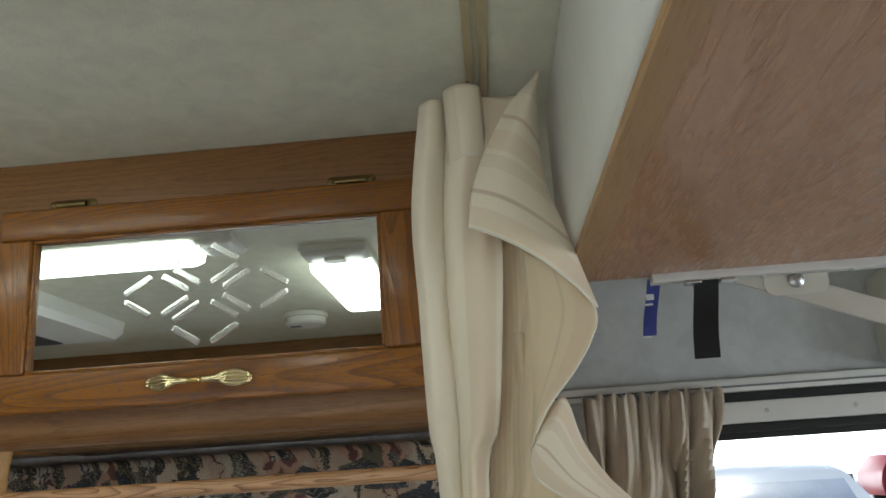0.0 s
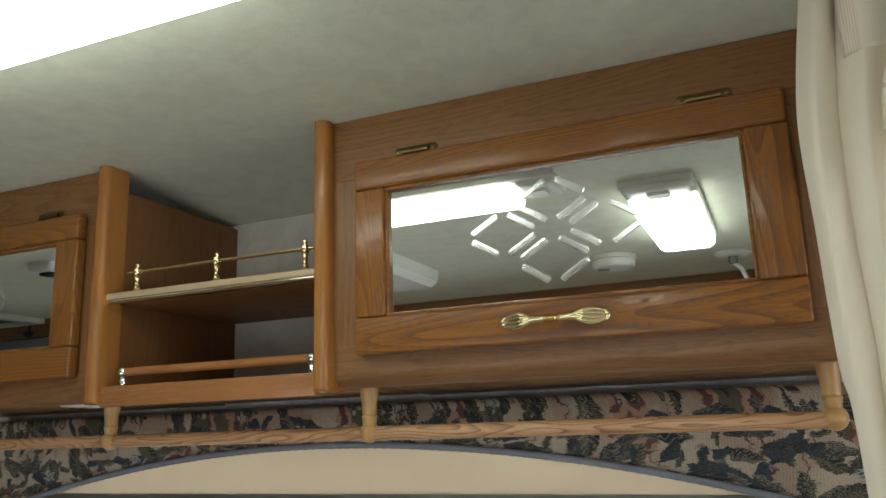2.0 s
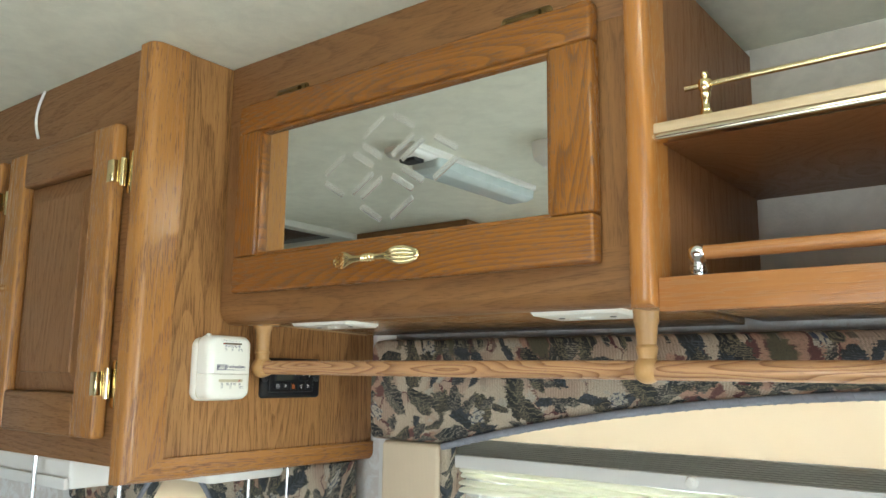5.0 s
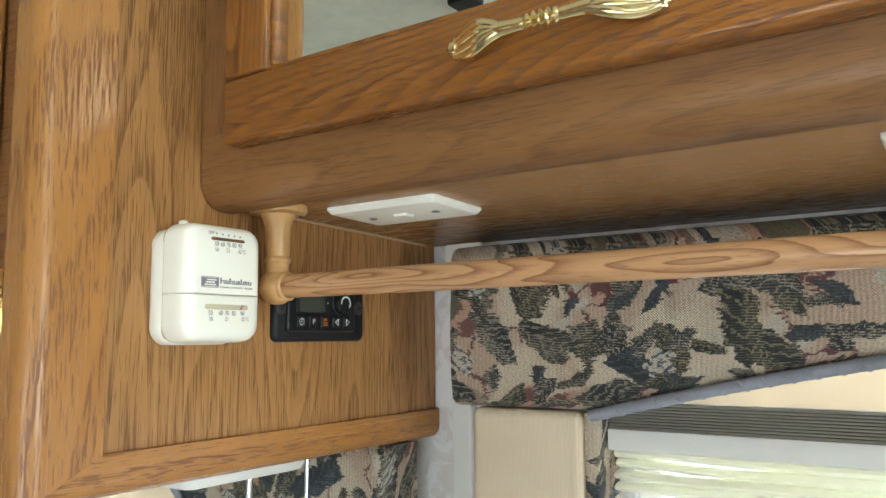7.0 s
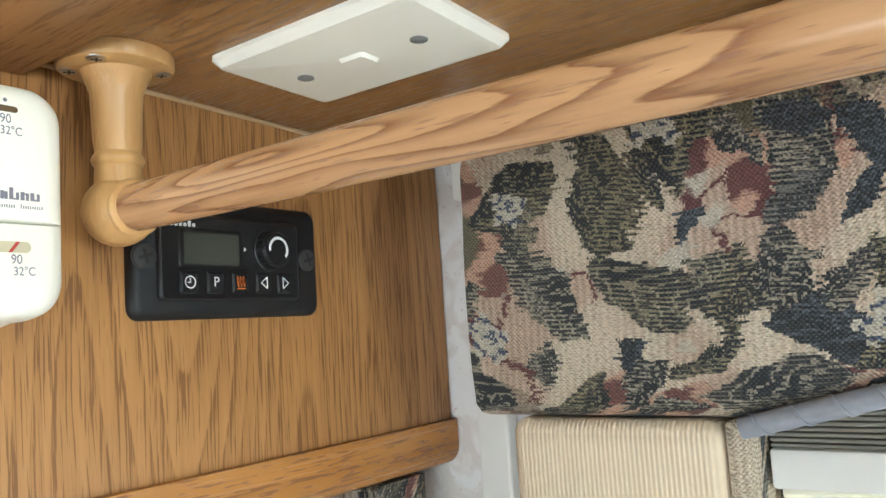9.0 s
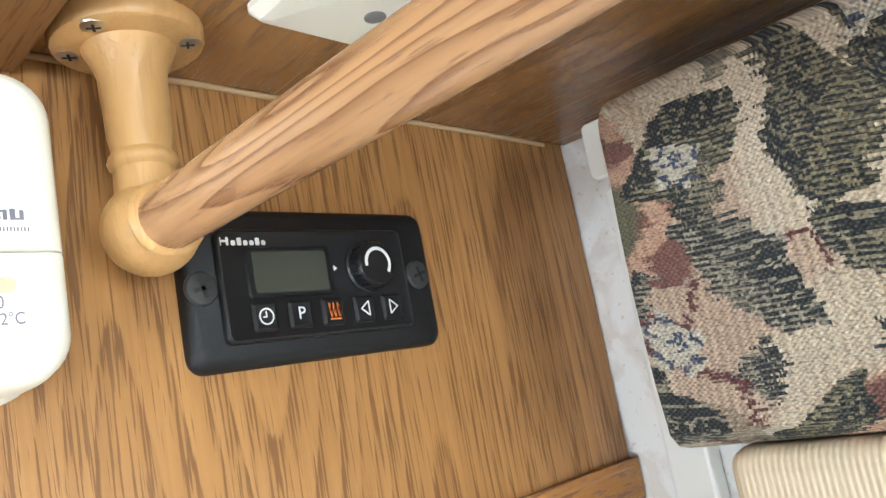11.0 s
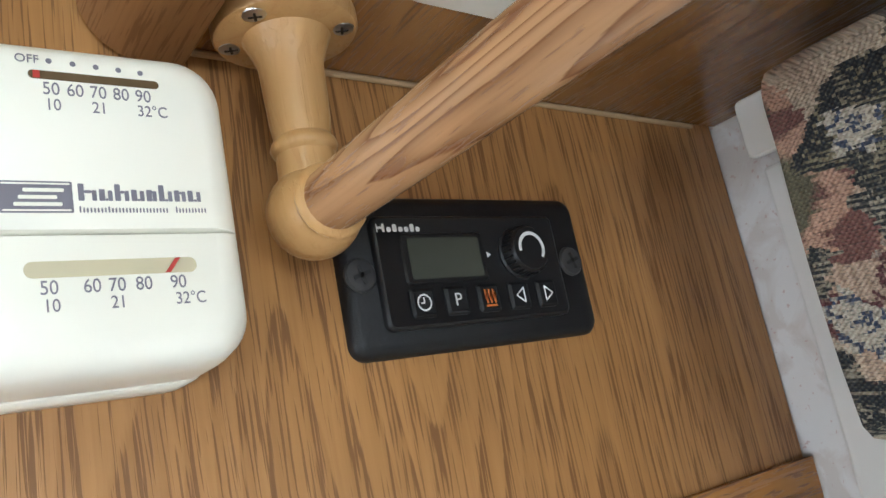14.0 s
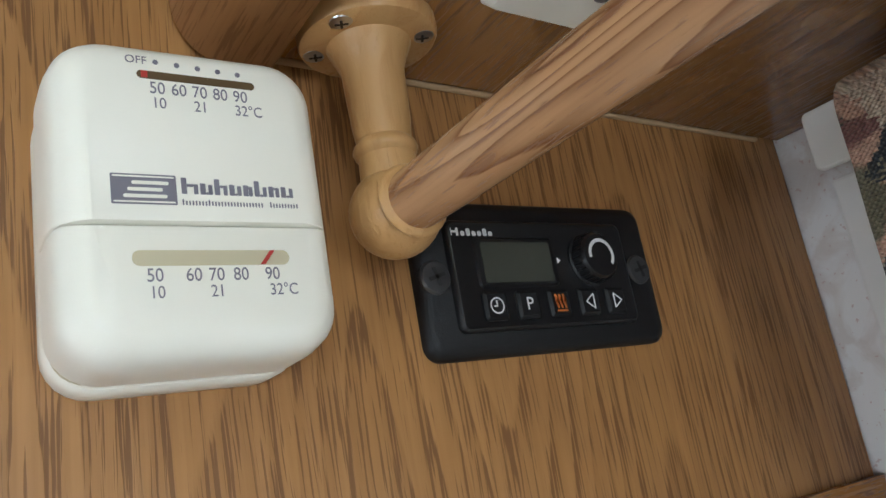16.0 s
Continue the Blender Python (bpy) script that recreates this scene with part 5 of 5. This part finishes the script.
tr = empty("cab_window_trim", (0.8, YN, 1.56), "white metal trim over the cab side window", "trim", kind="structure")
part("curtain_track", box(0.15, 2.0, YN - 0.022, YN - 0.001, 1.612, 1.632, 0.003), white_paint, tr, "white curtain track")
part("track_groove", box(0.15, 2.0, YN - 0.0232, YN - 0.0221, 1.6185, 1.6215, 0), grey_plastic, tr, "grey groove", False)
part("header", box(0.33, 2.0, YN - 0.014, YN - 0.001, 1.566, 1.598, 0.003), white_paint, tr, "white window header")
part("seal", box(0.33, 2.0, YN - 0.0085, YN - 0.001, 1.5985, 1.6115, 0.001), rubber, tr, "black rubber seal")
part("seal", box(0.33, 2.0, YN - 0.0105, YN - 0.001, 1.553, 1.5655, 0.002), rubber, tr, "black rubber seal")
for x in (0.47, 0.60):
    part("screw", lathe([(0.0035, 0), (0.003, 0.001), (0, 0.0014)], on_y(YN - 0.014) @ Matrix.Translation((x, 1.582, 0)), 12), steel, tr)
boxy = tagged(part("belt_cover", box(0.652, 0.80, 1.25, YN - 0.001, 1.638, 1.775, 0.012, 4), cream_metal), "cream plastic cover on the cab wall", "cover")


def cloth(name, fn, nu, nv, mat, parent, label="", thick=0.0016, stripes=lambda u, v: 5.0 * u):
    bm = bmesh.new()
    grid = [[bm.verts.new(fn(i / nu, j / nv)) for i in range(nu + 1)] for j in range(nv + 1)]
    bm.verts.index_update()
    uv = {}
    for j in range(nv + 1):
        for i in range(nu + 1):
            uv[grid[j][i].index] = (stripes(i / nu, j / nv), j / nv)
    for j in range(nv):
        for i in range(nu):
            bm.faces.new((grid[j][i], grid[j][i + 1], grid[j + 1][i + 1], grid[j + 1][i]))
    ob = part(name, bm, mat, parent, label, uv=uv)
    so = ob.modifiers.new("thickness", "SOLIDIFY")
    so.thickness = thick
    return ob


def mixv(a, b, t):
    return a + (b - a) * t


track = empty("curtain_rail", (0.075, 0.3, ZC), "double gold curtain track on the ceiling", "rail")
for x in (0.068, 0.083):
    part("track_bar", box(x - 0.0045, x + 0.0045, -0.9, 1.0, ZC - 0.007, ZC - 0.0005, 0.002, 2), track_paint, track, "cream gold metal bar")

cur = empty("cab_curtain", (0.09, 0.88, 0.9), "cream striped cab curtain pulled aside and folded over", "curtain")


def bend(ctrl, t):
    """A smooth curve through a few control values or points, t from 0 to 1."""
    n = len(ctrl) - 1
    k = min(int(t * n), n - 1)
    f = t * n - k
    p = [Vector(ctrl[min(max(k + d, 0), n)]) for d in (-1, 0, 1, 2)]
    return 0.5 * (2 * p[1] + (p[2] - p[0]) * f + (2 * p[0] - 5 * p[1] + 4 * p[2] - p[3]) * f * f + (3 * p[1] - p[0] - 3 * p[2] + p[3]) * f ** 3)


# the drape hangs in two broad folds: outer edge, crease, inner edge
EDGE = [(0.011, 1.917), (-0.004, 1.8), (-0.002, 1.69), (0.001, 1.575), (0.009, 1.46), (0.013, 0.85)]
CREASE = [(0.039, 1.917), (0.029, 1.8), (0.027, 1.69), (0.03, 1.575), (0.028, 1.46), (0.033, 0.85)]
INNER = [(0.12, 1.917), (0.092, 1.8), (0.082, 1.69), (0.069, 1.575), (0.052, 1.46), (0.062, 0.85)]


def main_fold(u, v):
    a, b, c = bend(EDGE, v), bend(CREASE, v), bend(INNER, v)
    if u < 0.42:
        q = u / 0.42
        x, deep = mixv(a[0], b[0], 0.5 - 0.5 * math.cos(math.pi * q) if q > 0.5 else q), math.sin(math.pi * (0.12 + 0.88 * q))
        y = 0.893 - 0.020 * deep
    else:
        q = (u - 0.42) / 0.58
        x, deep = mixv(b[0], c[0], q), math.sin(math.pi * (0.03 + 0.80 * q ** 0.75))
        y = 0.893 - 0.026 * deep * (0.6 + 0.4 * ease(v * 4))
    return (x, y + 0.0022 * math.sin(u * 17 + v * 7), a[1])


cloth("drape", main_fold, 90, 70, drape_mat, cur, "cream cloth with soft stripes", stripes=lambda u, v: 0.1 + (u - 0.38) * 0.8)


def pleat_head(u, v):
    z = mixv(1.923, 1.845, v)
    return (0.038 + 0.039 * u + 0.002 * v, 0.872 - 0.016 * math.sin(math.pi * u) ** 0.6 * (1 - 0.35 * v) + 0.010 * v ** 2, z + 0.003 * u)


cloth("pleat_head", pleat_head, 20, 16, drape_mat, cur, stripes=lambda u, v: 0.62 + 0.5 * u)


def lining(u, v):
    z = mixv(1.765, 0.85, v)
    a = bend(INNER, min(1.0, 0.62 * (1.95 - z) / 0.45)) if z > 1.5 else Vector((0.056, z))
    x = mixv(a[0] - 0.014, 0.137 - 0.02 * ease((1.7 - z) / 0.15), u)
    return (x, 0.893 + 0.012 * math.sin(u * 4.2 + 0.4 + 1.5 * v) + 0.003 * math.sin(u * 14 + v * 10), z)


cloth("lining", lining, 40, 60, lining_mat, cur, "warm beige lining side", stripes=lambda u, v: 0.62 + 0.30 * u)

FLAP_L = [(0.144, 1.936), (0.108, 1.898), (0.081, 1.85), (0.062, 1.805), (0.055, 1.76)]
FLAP_R = [(0.141, 1.934), (0.135, 1.872), (0.137, 1.81), (0.153, 1.748), (0.173, 1.672)]


def flap(u, v):
    # folded over to the front from the peak under the ceiling
    a, b = bend(FLAP_L, v), bend(FLAP_R, v)
    p = a.lerp(b, u)
    y = 0.862 - 0.016 * v - 0.016 * math.sin(math.pi * u) * (0.3 + 0.7 * v) + 0.004 * math.sin(u * 6 + v * 5) + 0.012 * u ** 4
    return (p[0], y, p[1] + 0.010 * math.sin(math.pi * u) * v ** 2)


cloth("folded_flap", flap, 44, 48, drape_mat, cur, "striped cloth folded over at the top", stripes=lambda u, v: 0.30 + (v - 0.86) * 2.2)

TURN_L = [(0.108, 1.738), (0.108, 1.69), (0.107, 1.647), (0.106, 1.598), (0.099, 1.543)]
TURN_R = [(0.16, 1.694), (0.171, 1.66), (0.15, 1.62), (0.116, 1.58), (0.095, 1.54)]


def curl(u, v):
    # the free edge turning back below the fold
    a, b = bend(TURN_L, v), bend(TURN_R, v)
    p = a.lerp(b, u)
    return (p[0], 0.868 - 0.012 * math.sin(u * 2.6) * (1 - 0.5 * v) - 0.010 * u, p[1])


cloth("turned_edge", curl, 30, 40, lining_mat, cur, "turned back beige edge", stripes=lambda u, v: 0.30 + (u - 0.70) * 1.0)

LOW_A = [(0.097, 1.541), (0.1, 1.517), (0.124, 1.499), (0.151, 1.486), (0.182, 1.468), (0.216, 1.425)]
LOW_B = [(0.108, 1.562), (0.132, 1.59), (0.146, 1.548), (0.166, 1.514), (0.196, 1.48), (0.226, 1.43)]


def low_flap(u, v):
    a, b = bend(LOW_A, u), bend(LOW_B, u)
    p = b.lerp(a, v)
    return (p[0], 0.866 - 0.016 * math.sin(math.pi * v * 0.8) - 0.004 * v + 0.01 * u, p[1])


cloth("lower_flap", low_flap, 36, 24, drape_mat, cur, "striped lower fold", stripes=lambda u, v: 0.30 + (v - 0.80) * 1.4)


def under_flap(u, v):
    z = mixv(1.66, 0.9, v)
    x = mixv(0.077, mixv(0.108, 0.236, ease((v - 0.12) * 3.5)), u)
    return (x, 0.906 + 0.012 * math.sin(u * 7 + v * 2), z)


cloth("lower_drape", under_flap, 30, 40, lining_mat, cur, stripes=lambda u, v: 0.62 + 0.3 * u)
for fn in (lambda q: flap(q, 1.0), lambda q: curl(1.0, q), lambda q: low_flap(q, 1.0), lambda q: main_fold(1.0, q)):
    part("hem", tube([Vector(fn(i / 40)) - Vector((0, 0.0012, 0)) for i in range(41)], 0.0011, 8), hem_mat, cur, "pale stitched hem")

tc = empty("cab_window_curtain", (0.3, 1.3, 1.0), "gathered taupe curtain on the cab side window track", "curtain")


def taupe(u, v):
    z = mixv(1.617, 1.0, v)
    open_ = ease(v * 3.0)
    phase = u * 4.6 + 0.45 * math.sin(u * 7.3) + 0.25 * math.sin(v * 5 + u * 4)
    fold = math.sin(phase * 2 * math.pi * (1 - 0.25 * open_))
    x = 0.195 + (0.205 - 0.058 * ease(v * 3.0)) * u + 0.010 * math.sin(phase * 2 * math.pi * 0.5) * open_
    y = 1.288 + (0.010 + 0.022 * open_) * fold + 0.007 * math.sin(u * 80) * (1 - open_) + 0.006 * math.sin(u * 33 + v * 8)
    return (x, y - 0.014 * math.sin(v * 3), z + 0.004 * math.sin(u * 60) * (1 - ease(v * 6)))


cloth("drape", taupe, 160, 44, taupe_mat, tc, "taupe pinch pleated cloth")
for i in range(7):
    x = 0.255 + 0.024 * i
    part("glider", lathe([(0.004, 0), (0.004, 0.006), (0.002, 0.008), (0.002, 0.012)], Matrix.Translation((x, 1.303, 1.609)), 10), grey_plastic, tc)


# ---- ceiling fittings ----
def ceiling_lamp(at, turn, lit, label, rocker_dark=False, h=0.275, w=0.072):
    """Slim fluorescent fitting: white tray, ribbed diffuser, end piece with a rocker switch."""
    ob = empty("ceiling_light", (0, 0, ZC), label, "ceiling light")
    m = down_z(ZC)
    part("tray", slab(-h, h, -w, w, 0.008, even((0, 0.0005), (0, 0.010), (0.004, 0.013)), m, 4), white_plastic, ob)
    part("diffuser", slab(-h, h - 0.075, -w + 0.004, w - 0.004, 0.012, even((0, 0.0132), (0.002, 0.030), (0.014, 0.038), (0.02, 0.039)), m, 5), lamp_on if lit else lamp_off, ob, "lit milky diffuser" if lit else "unlit milky diffuser")
    part("end_piece", slab(h - 0.073, h, -w + 0.004, w - 0.004, 0.010, even((0, 0.0132), (0.002, 0.017), (0.010, 0.021)), m, 5), white_plastic, ob)
    part("switch", slab(h - 0.052, h - 0.022, -0.02, 0.02, 0.002, even((0, 0.0205), (0.001, 0.027)), m, 3), rubber if rocker_dark else white_plastic, ob)
    ob.matrix_basis = Matrix.Translation(at) @ Matrix.Rotation(radians(turn), 4, "Z")
    return ob


ceiling_lamp((-0.635, 0.615, ZC), 0, True, "lit fluorescent ceiling light in front of the cabinets", False, 0.275, 0.053)
ceiling_lamp((-0.213, 0.285, ZC), 90, True, "lit fluorescent ceiling light over the aisle", False, 0.245, 0.066)
ceiling_lamp((-1.65, 0.37, ZC), 90, False, "unlit fluorescent ceiling light with a black switch", True, 0.215, 0.042)

sm = empty("smoke_alarm", (-0.415, -0.11, ZC), "round white smoke alarm on the ceiling", "smoke alarm")
part("base", lathe([(0.058, 0), (0.058, 0.010), (0.056, 0.012)], down_z(ZC - 0.0005) @ Matrix.Translation((-0.415, 0.11, 0)), 40), white_plastic, sm)
part("cover", lathe([(0.054, 0.0125), (0.054, 0.026), (0.050, 0.031), (0.0, 0.033)], down_z(ZC - 0.0005) @ Matrix.Translation((-0.415, 0.11, 0)), 40), white_plastic, sm)
part("grille", slab(-0.455, -0.425, 0.095, 0.115, 0.004, even((0, 0.0325), (0, 0.0338)), down_z(ZC - 0.0005), 3), grey_plastic, sm, "grey sounder grille")
cr = empty("antenna_crank", (-0.13, -0.22, ZC), "white ceiling antenna crank with a folded handle", "crank")
part("plate", lathe([(0.045, 0), (0.045, 0.004), (0.038, 0.010), (0.016, 0.012)], down_z(ZC - 0.0005) @ Matrix.Translation((-0.13, 0.22, 0)), 32), white_plastic, cr)
part("spindle", lathe([(0.012, 0.012), (0.011, 0.030), (0.0, 0.031)], down_z(ZC - 0.0005) @ Matrix.Translation((-0.13, 0.22, 0)), 20), grey_plastic, cr)
part("handle", tube([(-0.13, -0.22, ZC - 0.028), (-0.115, -0.235, ZC - 0.04), (-0.10, -0.25, ZC - 0.075), (-0.098, -0.252, ZC - 0.09)], 0.0065, 12), white_plastic, cr)
ac = empty("ceiling_vent", (-1.15, 0.2, ZC), "white ceiling air unit with a dark intake", "vent")
part("shroud", slab(-1.45, -0.875, -0.46, 0.06, 0.03, even((0, 0.0005), (0.004, 0.03), (0.02, 0.045)), down_z(ZC), 5), white_plastic, ac)
part("intake", slab(-1.41, -1.03, -0.43, 0.03, 0.01, even((0, 0.0445), (0.001, 0.0465)), down_z(ZC), 3), rubber, ac, "dark intake grille")
rv = empty("roof_vent", (-2.6, 0.15, ZC), "cream roof vent with a black crank knob", "vent")
vf = bmesh.new()
for q in ((-2.82, -2.38, -0.08, -0.04), (-2.82, -2.38, 0.32, 0.36), (-2.82, -2.78, -0.04, 0.32), (-2.42, -2.38, -0.04, 0.32)):
    join(vf, box(q[0], q[1], q[2], q[3], ZC - 0.02, ZC - 0.0005, 0.003))
part("frame", vf, cream_metal, rv)
part("screen", box(-2.78, -2.42, -0.04, 0.32, ZC - 0.006, ZC - 0.0005, 0), car_dark, rv, "dark insect screen", False)
part("crank_knob", lathe([(0.008, 0), (0.008, 0.02), (0.02, 0.024), (0.022, 0.034), (0.012, 0.04), (0, 0.04)], down_z(ZC - 0.02) @ Matrix.Translation((-2.45, 0.06, 0)), 16), rubber, rv)


# ---- furniture across the aisle, met in the mirrors ----
for xa, xb in ((-1.93, -1.0), (-0.998, 0.12)):
    ob = empty("overhead_cabinet", ((xa + xb) / 2, -0.72, 1.5), "plain oak overhead cabinet on the door side", "cabinet", "overhead cabinets")
    part("top_rail", box(xa, xb, -0.520, -0.500, 1.872, ZC - 0.001, 0.001), oak_panel_x, ob)
    part("body", box(xa, xb, -0.945, -0.521, 1.50, ZC - 0.004, 0.001), oak_panel_x, ob)
    n = 2
    w = (xb - xa) / n
    for i in range(n):
        d = part("door", box(xa + w * i + 0.02, xa + w * (i + 1) - 0.02, -0.5205 + 0.0, -0.500, 1.52, 1.862, 0.004), oak_solid_x, ob)
fr = empty("fridge_cabinet", (-2.36, -0.5, 0.0), "tall oak cabinet with a grey refrigerator door", "cabinet")
part("carcass", box(-2.76, -1.96, -0.945, -0.075, 0.001, ZC - 0.003, 0.001), oak_panel_z, fr)
part("top_rail", box(-2.76, -1.96, -0.0745, -0.055, 1.885, ZC - 0.002, 0.001), oak_panel_x, fr)
for xa in (-2.76, -2.005):
    part("stile", box(xa, xa + 0.045, -0.0745, -0.055, 0.05, 1.8845, 0.001), oak_panel_z, fr)
part("fridge_door", box(-2.712, -2.008, -0.0742, -0.050, 0.4, 1.882, 0.004), fridge_grey, fr, "grey refrigerator door")


# ---- outside ----
gr = bmesh.new()
bmesh.ops.create_grid(gr, x_segments=40, y_segments=40, size=400)
gr.transform(Matrix.Translation((0, 0, -0.75)))
structure("ground", gr, asphalt, "pale gravel yard reaching to the horizon")


def parked_car(at, turn, paint, label, size=(1.30, 1.22, 1.20)):
    car = empty("parked_car", (0, 0, 0), label, "car")
    bm = bmesh.new()
    side = [(-2.2, 0.35), (-2.25, 0.8), (-1.9, 1.05), (-0.9, 1.12), (-0.2, 1.62), (0.5, 1.72), (1.7, 1.68), (2.1, 1.15), (2.2, 0.8), (2.15, 0.35)]
    rows = []
    for y, k in ((-0.86, 0.94), (-0.80, 1.0), (0.80, 1.0), (0.86, 0.94)):
        rows.append([bm.verts.new((x, y * (1.0 if z < 1.2 else 0.84), z * (1 if z < 1.2 else k ** 0.3))) for x, z in side])
    for a, b in zip(rows, rows[1:]):
        for i in range(len(side)):
            bm.faces.new((a[i], a[(i + 1) % len(side)], b[(i + 1) % len(side)], b[i]))
    bm.faces.new(rows[0][::-1])
    bm.faces.new(rows[-1])
    bmesh.ops.recalc_face_normals(bm, faces=bm.faces)
    bmesh.ops.bevel(bm, geom=bm.edges[:], offset=0.03, segments=2, affect="EDGES")
    part("body", bm, paint, car)
    ws = box(-0.82, -0.29, -0.62, 0.62, 0.0, 0.012, 0.004)
    ws.transform(Matrix.Translation((-0.55, 0, 1.39)) @ Matrix.Rotation(-math.atan2(0.5, 0.7), 4, "Y") @ Matrix.Translation((0.555, 0, 0)))
    part("windscreen", ws, car_screen_sky, car, "windscreen with the sky's reflection put into its colour")
    for s in (-1, 1):
        part("side_window", box(-0.25, 1.6, s * 0.735 - 0.006, s * 0.735 + 0.006, 1.2, 1.58, 0.004), car_dark, car)
        part("headlight", box(-2.24, -2.2, s * 0.6 - 0.14, s * 0.6 + 0.14, 0.72, 0.88, 0.015), white_plastic, car)
        for x in (-1.35, 1.4):
            wh = part("wheel", lathe([(0.2, -0.1), (0.3, -0.1), (0.33, -0.07), (0.33, 0.07), (0.3, 0.1), (0.2, 0.1)], Matrix.Translation((x, s * 0.78, 0.33)) @ Matrix.Rotation(radians(90), 4, "X"), 24), rubber, car, "black tyre")
            part("rim", lathe([(0.2, -0.09), (0.1, -0.1), (0.0, -0.09)], Matrix.Translation((x, s * 0.78, 0.33)) @ Matrix.Rotation(radians(90 * s), 4, "X"), 20), steel, wh)
    car.matrix_basis = Matrix.Translation(at) @ Matrix.Rotation(radians(turn), 4, "Z") @ Matrix.Diagonal((*size, 1.0))
    return car


parked_car((3.25, 10.2, -0.75), 86, car_paint, "pale blue parked car in the yard outside")
parked_car((15.2, 30.0, -0.75), 184, car_red, "red parked car farther off in the yard", (1.0, 1.0, 1.0))
# added glowing plane in place of the bright distance
structure("backdrop", box(-60, 60, 60, 60.2, -0.75, 14, 0), distance_glow, "glowing backdrop standing in for bright daylight beyond the yard")

for ob in bpy.data.objects:
    if "spot" in ob:
        del ob["spot"]
